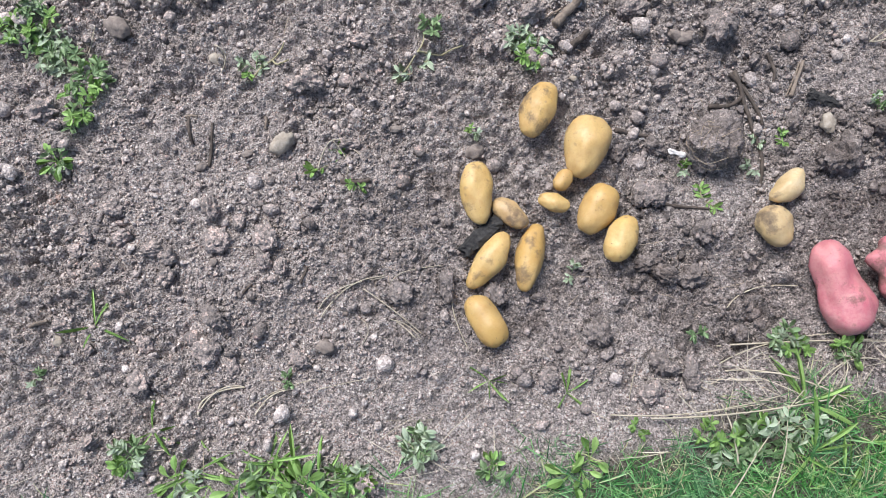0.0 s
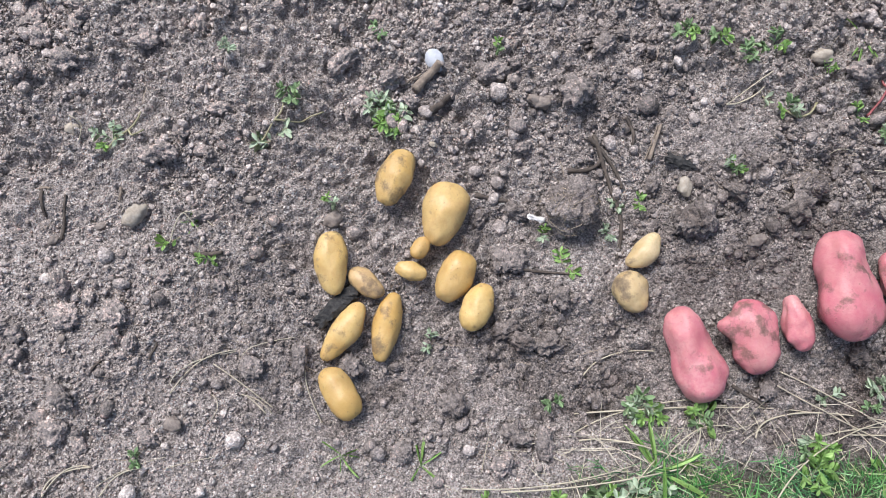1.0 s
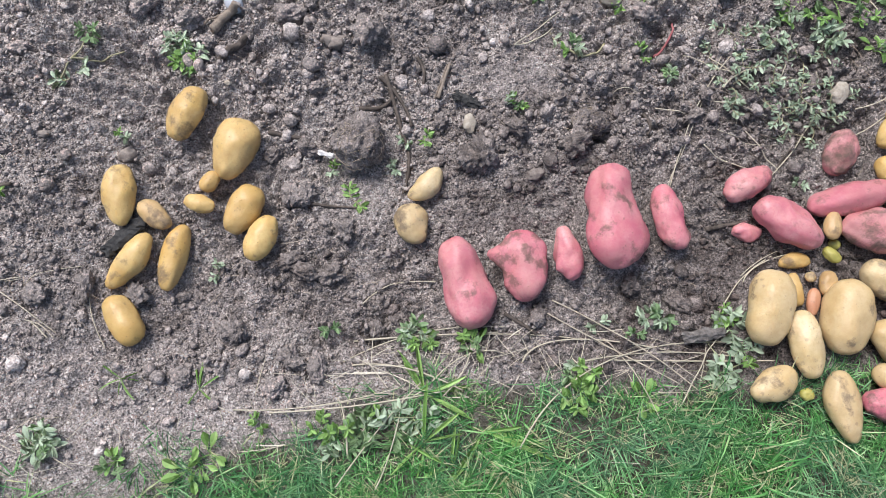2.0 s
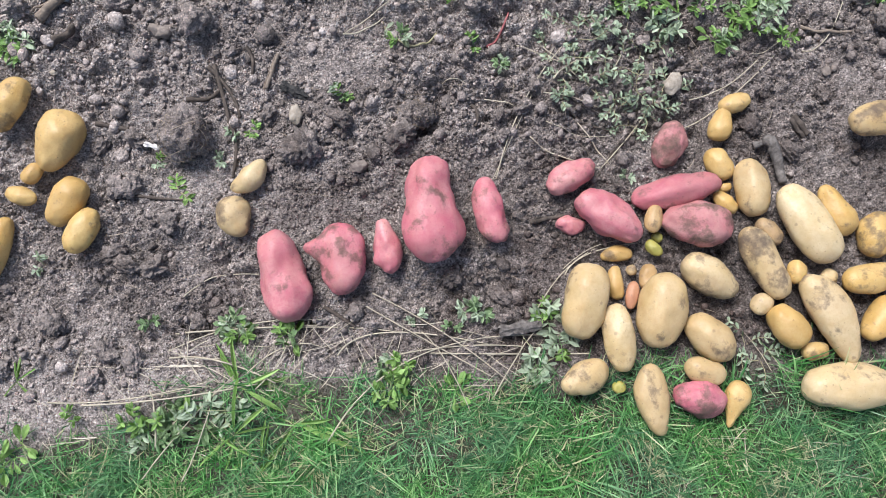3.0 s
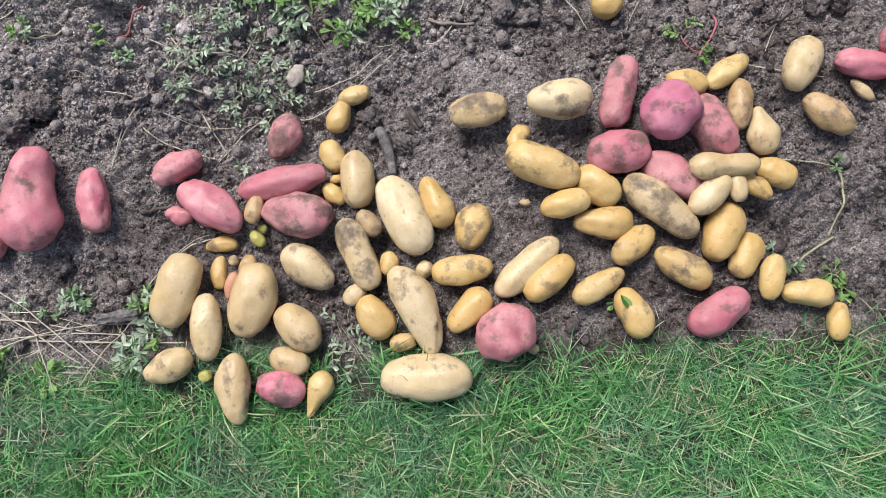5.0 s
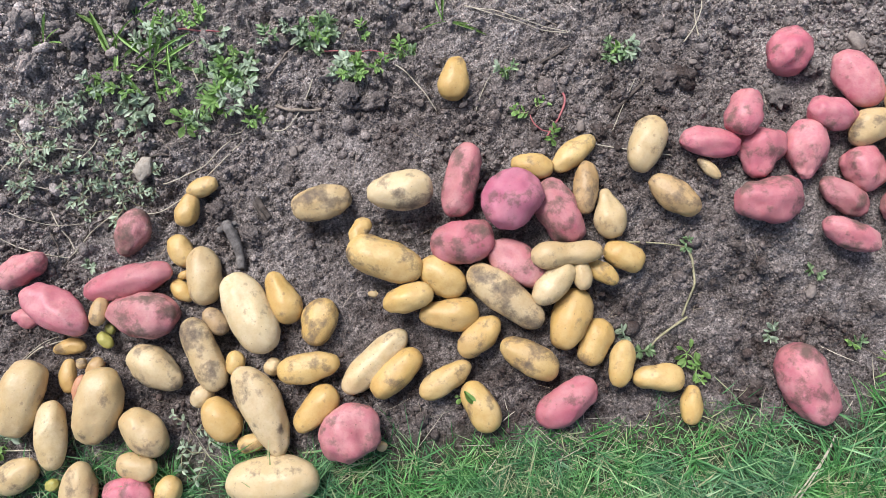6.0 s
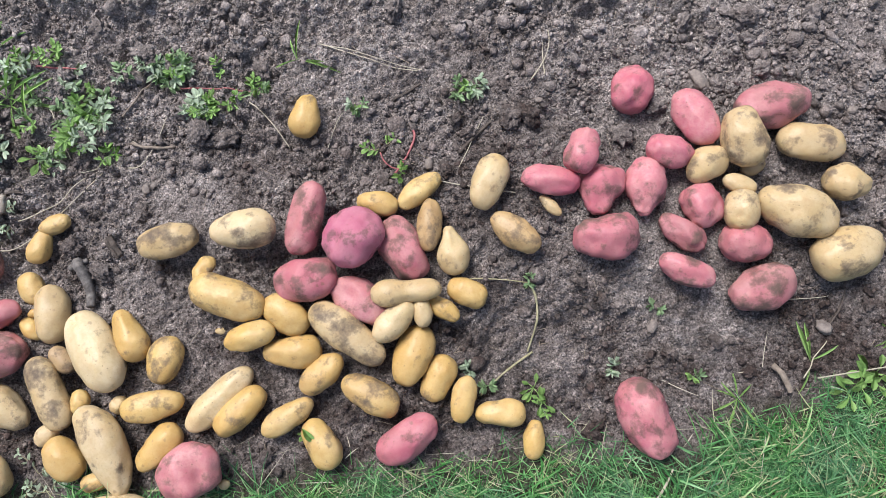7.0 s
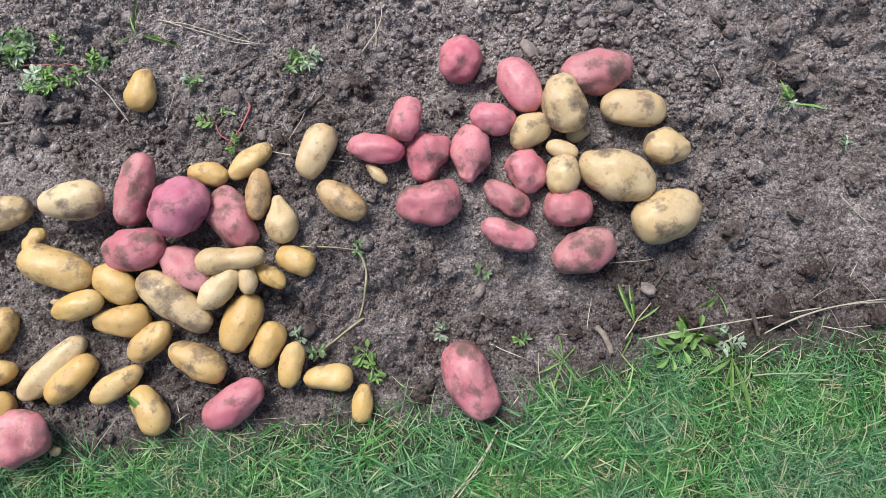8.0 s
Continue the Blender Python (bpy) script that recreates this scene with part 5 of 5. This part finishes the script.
strand("straw", 0.0022, (-0.195, 0.117), (-0.161, 0.149), (-0.091, 0.169))
strand("straw", 0.0022, (-0.080, 0.102), (-0.054, 0.094), (-0.032, 0.073))
strand("straw", 0.0028, (0.263, -0.038), (0.391, -0.032), (0.523, -0.004))
strand("straw", 0.0028, (0.433, 0.038), (0.553, 0.084), (0.694, 0.095))
strand("straw", 0.0026, (0.431, -0.153), (0.498, -0.063), (0.560, 0.005))
strand("straw", 0.0026, (0.577, 0.006), (0.636, 0.050), (0.695, 0.051))
strand("straw", 0.0030, (0.446, 0.072), (0.671, 0.083), (0.820, 0.075))
strand("straw", 0.0030, (0.743, 0.130), (0.839, 0.076), (0.971, 0.004))
strand("straw", 0.0030, (0.714, -0.095), (0.859, 0.039), (1.100, 0.069))
strand("straw", 0.0030, (0.822, 0.039), (0.951, 0.054), (1.081, 0.046))
strand("straw", 0.0026, (1.044, 0.105), (1.090, 0.172), (1.147, 0.215))
strand("straw", 0.0026, (0.857, 0.076), (0.896, 0.030), (0.936, -0.050))
strand("straw", 0.0030, (2.346, -0.068), (2.386, -0.017), (2.417, 0.036))
strand("straw", 0.0030, (2.657, 0.171), (2.815, 0.191), (2.956, 0.207))
strand("straw", 0.0030, (2.888, 0.183), (2.974, 0.207), (3.064, 0.211))
strand("straw", 0.0026, (1.855, 0.775), (1.952, 0.743), (2.037, 0.718))

# ---- grass, straw and crumbs that nobody could count ----
def ribbons(name, root, heading, length, width, rise, curl, mat):
    """Many tapering blades: arrays of roots, headings, lengths, widths, first slopes and droops."""
    n, stops = len(root), np.array([0.0, 0.35, 0.7, 1.0])
    d = np.stack([np.cos(heading), np.sin(heading), np.zeros(n)], -1)
    roll = rng.normal(0, 0.7, n)
    side = np.stack([-np.sin(heading) * np.cos(roll), np.cos(heading) * np.cos(roll), np.sin(roll)], -1)
    co = []
    for s, w in zip(stops, (0.8, 1.0, 0.7, 0.0)):
        run = length * s * np.cos(rise * (1 - 0.5 * s))
        up = length * (np.sin(rise) * s - curl * s * s)
        mid = root + d * run[:, None] + side * (length * 0.18 * np.sin(heading * 7) * s * s)[:, None]
        mid[:, 2] += np.maximum(up, 0.0015)
        if w:
            co += [mid - side * (width * w / 2)[:, None], mid + side * (width * w / 2)[:, None]]
        else:
            co += [mid]
    co = np.stack(co, 1)
    tri = np.array([[0, 2, 1], [1, 2, 3], [2, 4, 3], [3, 4, 5], [4, 6, 5]])
    faces = (np.arange(n)[:, None, None] * 7 + tri[None]).reshape(-1, 3)
    return new(name, fill(name, co.reshape(-1, 3), faces, mat))


def scatter(count, keep, x0=-0.95, x1=3.30, y0=-0.40, y1=1.0):
    """Random places that keep() accepts by its chance."""
    x, y = rng.uniform(x0, x1, count), rng.uniform(y0, y1, count)
    ok = rng.random(count) < keep(x, y)
    return x[ok], y[ok]


def lawn_chance(x, y):
    into = (lawn_edge(x) - y + 0.035 * field(x, y, 9.0, 2.0) + 0.02 * field(x, y, 30.0, 4.0)) / 0.12
    left = np.clip((x - 0.05) / 0.2, 0.22, 1)
    return np.clip(into, 0, 1) ** 0.9 * left * (0.65 + 0.35 * field(x, y, 14.0, 9.0))


# tufts: blades that fan out from a crown, over a thinner undergrowth
cx, cy = scatter(16000, lawn_chance, y1=0.30)
per = rng.integers(5, 13, len(cx))
x, y = np.repeat(cx, per) + rng.normal(0, 0.006, per.sum()), np.repeat(cy, per) + rng.normal(0, 0.006, per.sum())
n = len(x)
root = np.stack([x, y, soil_height(x, y) - 0.002], -1)
lie = np.repeat(2.6 * field(cx, cy, 7.0, 60.0) + 0.8 + rng.normal(0, 0.7, len(cx)), per)
vigour = np.repeat(rng.uniform(0.5, 1.1, len(cx)) * (1 + 0.3 * field(cx, cy, 5.0, 31.0)), per)
tagged(ribbons("grass", root, lie + rng.normal(0, 1.1, n), vigour * rng.uniform(0.028, 0.078, n), vigour * rng.uniform(0.0010, 0.0029, n), rng.uniform(0.3, 1.35, n),
               rng.uniform(0.05, 0.7, n), GRASS), "lush green uncut lawn grass along the bed", "grass", kind="stuff")
x, y = scatter(330000, lawn_chance, y1=0.30)
n = len(x)
root = np.stack([x, y, soil_height(x, y) - 0.002], -1)
tagged(ribbons("undergrowth", root, rng.uniform(0, 6.28, n), rng.uniform(0.014, 0.042, n), rng.uniform(0.0008, 0.0019, n), rng.uniform(0.2, 1.3, n),
               rng.uniform(0.0, 0.6, n), GRASS), "short fine green grass under the taller lawn blades", "grass", kind="stuff")


def straw_chance(x, y):
    d = y - lawn_edge(x)
    return np.clip(1 - np.abs(d - 0.02) / 0.07, 0, 1) * (0.10 + 0.90 * bell(x, y, 0.72, 0.03, 0.38, 1)) + 0.10 * (d < 0)


x, y = scatter(14000, straw_chance, y1=0.35)
ok = ~covered(x, y, 0.004)
x, y = x[ok], y[ok]
n = len(x)
root = np.stack([x, y, soil_height(x, y) + 0.005], -1)
tagged(ribbons("dead_grass", root, rng.normal(0.2, 1.1, n) + np.pi * (rng.random(n) < 0.5), rng.uniform(0.02, 0.10, n), rng.uniform(0.0007, 0.0016, n), rng.uniform(0.0, 0.25, n),
               rng.uniform(0.0, 0.2, n), STRAW), "dry bleached grass stalks between bed and lawn", "dead grass", kind="stuff")


def bed(x, y):
    return np.clip((y - lawn_edge(x) + 0.02) / 0.05, 0, 1)


x, y = scatter(1500, lambda x, y: bed(x, y) * (0.3 + 0.5 * (field(x, y, 4.0, 13.0) > 0) + 1.5 * bell(x, y, 1.22, 0.48, 0.14, 0.12)))
ok = ~covered(x, y, 0.004)
x, y = x[ok], y[ok]
n = len(x)
root = np.stack([x, y, soil_height(x, y) + 0.003], -1)
tagged(ribbons("root_fibres", root, rng.uniform(0, 6.28, n), rng.uniform(0.012, 0.06, n), rng.uniform(0.0005, 0.0011, n), rng.uniform(0.0, 0.3, n),
               rng.uniform(0.0, 0.25, n), FIBRE), "thin dry root fibres scattered over the soil", "root fibres", kind="stuff")


def crumbs(name, x, y, size, detail, label, mat, sink=0.22):
    bm = bmesh.new()
    if detail:
        bmesh.ops.create_icosphere(bm, subdivisions=detail, radius=0.5)
    else:
        bmesh.ops.create_cube(bm, size=0.8)
        bmesh.ops.triangulate(bm, faces=bm.faces[:])
    bm.verts.index_update()
    base = np.array([v.co[:] for v in bm.verts])
    tri = np.array([[v.index for v in f.verts] for f in bm.faces])
    bm.free()
    n, k = len(x), len(base)
    a, b = rng.uniform(0, 6.28, n), rng.uniform(0, 6.28, n)
    ca, sa, cb, sb = np.cos(a), np.sin(a), np.cos(b), np.sin(b)
    turn = np.stack([np.stack([ca, -sa * cb, sa * sb], -1), np.stack([sa, ca * cb, -ca * sb], -1), np.stack([0 * a, sb, cb], -1)], 1)
    co = base[None] * (1 + rng.normal(0, 0.20 if detail < 2 else 0.09, (n, k, 1))) * rng.uniform(0.5, 1.15, (n, 1, 3))
    co = np.einsum("nij,nkj->nki", turn, co) * size[:, None, None]
    co[..., 2] *= 0.8
    co += np.stack([x, y, soil_height(x, y) + size * sink], -1)[:, None, :]
    faces = (np.arange(n)[:, None, None] * k + tri[None]).reshape(-1, 3)
    return tagged(new(name, fill(name, co.reshape(-1, 3), faces, mat)), label, "soil crumbs", kind="stuff")


def crumb_chance(x, y):
    return bed(x, y) * np.clip(0.55 + 0.6 * field(x, y, 6.0, 17.0) + 0.35 * field(x, y, 17.0, 3.0), 0.12, 1) * (1 - 0.7 * bell(x, y, 1.04, 0.205, 0.05, 0.055))


x, y = scatter(150000, crumb_chance, y0=-0.3)
ok = ~covered(x, y, -0.003)
x, y = x[ok], y[ok]
crumbs("soil_crumbs", x, y, 0.0020 + 0.0052 * rng.random(len(x)) ** 2.0, 0, "fine crumbs of brown garden soil", CLOD)
x, y = scatter(42000, lambda x, y: crumb_chance(x, y) * (0.45 + 0.4 * (y > 0.42)), y0=-0.3)
ok = ~covered(x, y, 0.002)
x, y = x[ok], y[ok]
crumbs("soil_lumps", x, y, 0.0048 + 0.013 * rng.random(len(x)) ** 2.6, 1, "scattered crumbly lumps of brown soil", CLOD)
x, y = scatter(2200, lambda x, y: bed(x, y) * 0.8, y0=-0.3)
ok = ~covered(x, y, 0.002)
x, y = x[ok], y[ok]
crumbs("gravel", x, y, 0.003 + 0.007 * rng.random(len(x)) ** 2.5, 1, "small greyish pebbles in the soil", STONE, 0.3)

x, y = scatter(3600, lambda x, y: crumb_chance(x, y) * np.clip(0.2 + 1.5 * (y - 0.30), 0.12, 0.9), y0=-0.1, y1=0.95)
ok = ~covered(x, y, 0.010)
x, y = x[ok], y[ok]
crumbs("small_clods", x, y, 0.012 + 0.022 * rng.random(len(x)) ** 2.2, 2, "knobbly small clods strewn over the bed", CLOD, 0.16)

# larger clods strewn over the bed, more of them on its far side
x, y = scatter(900, lambda x, y: crumb_chance(x, y) * np.clip(0.25 + 1.1 * (y - 0.25), 0.22, 0.9), y0=-0.1, y1=0.9)
ok = ~covered(x, y, 0.012)
for px, py in zip(x[ok][:190], y[ok][:190]):
    lump("clod", float(px), float(py), 0.018 + 0.030 * dice.random() ** 2)
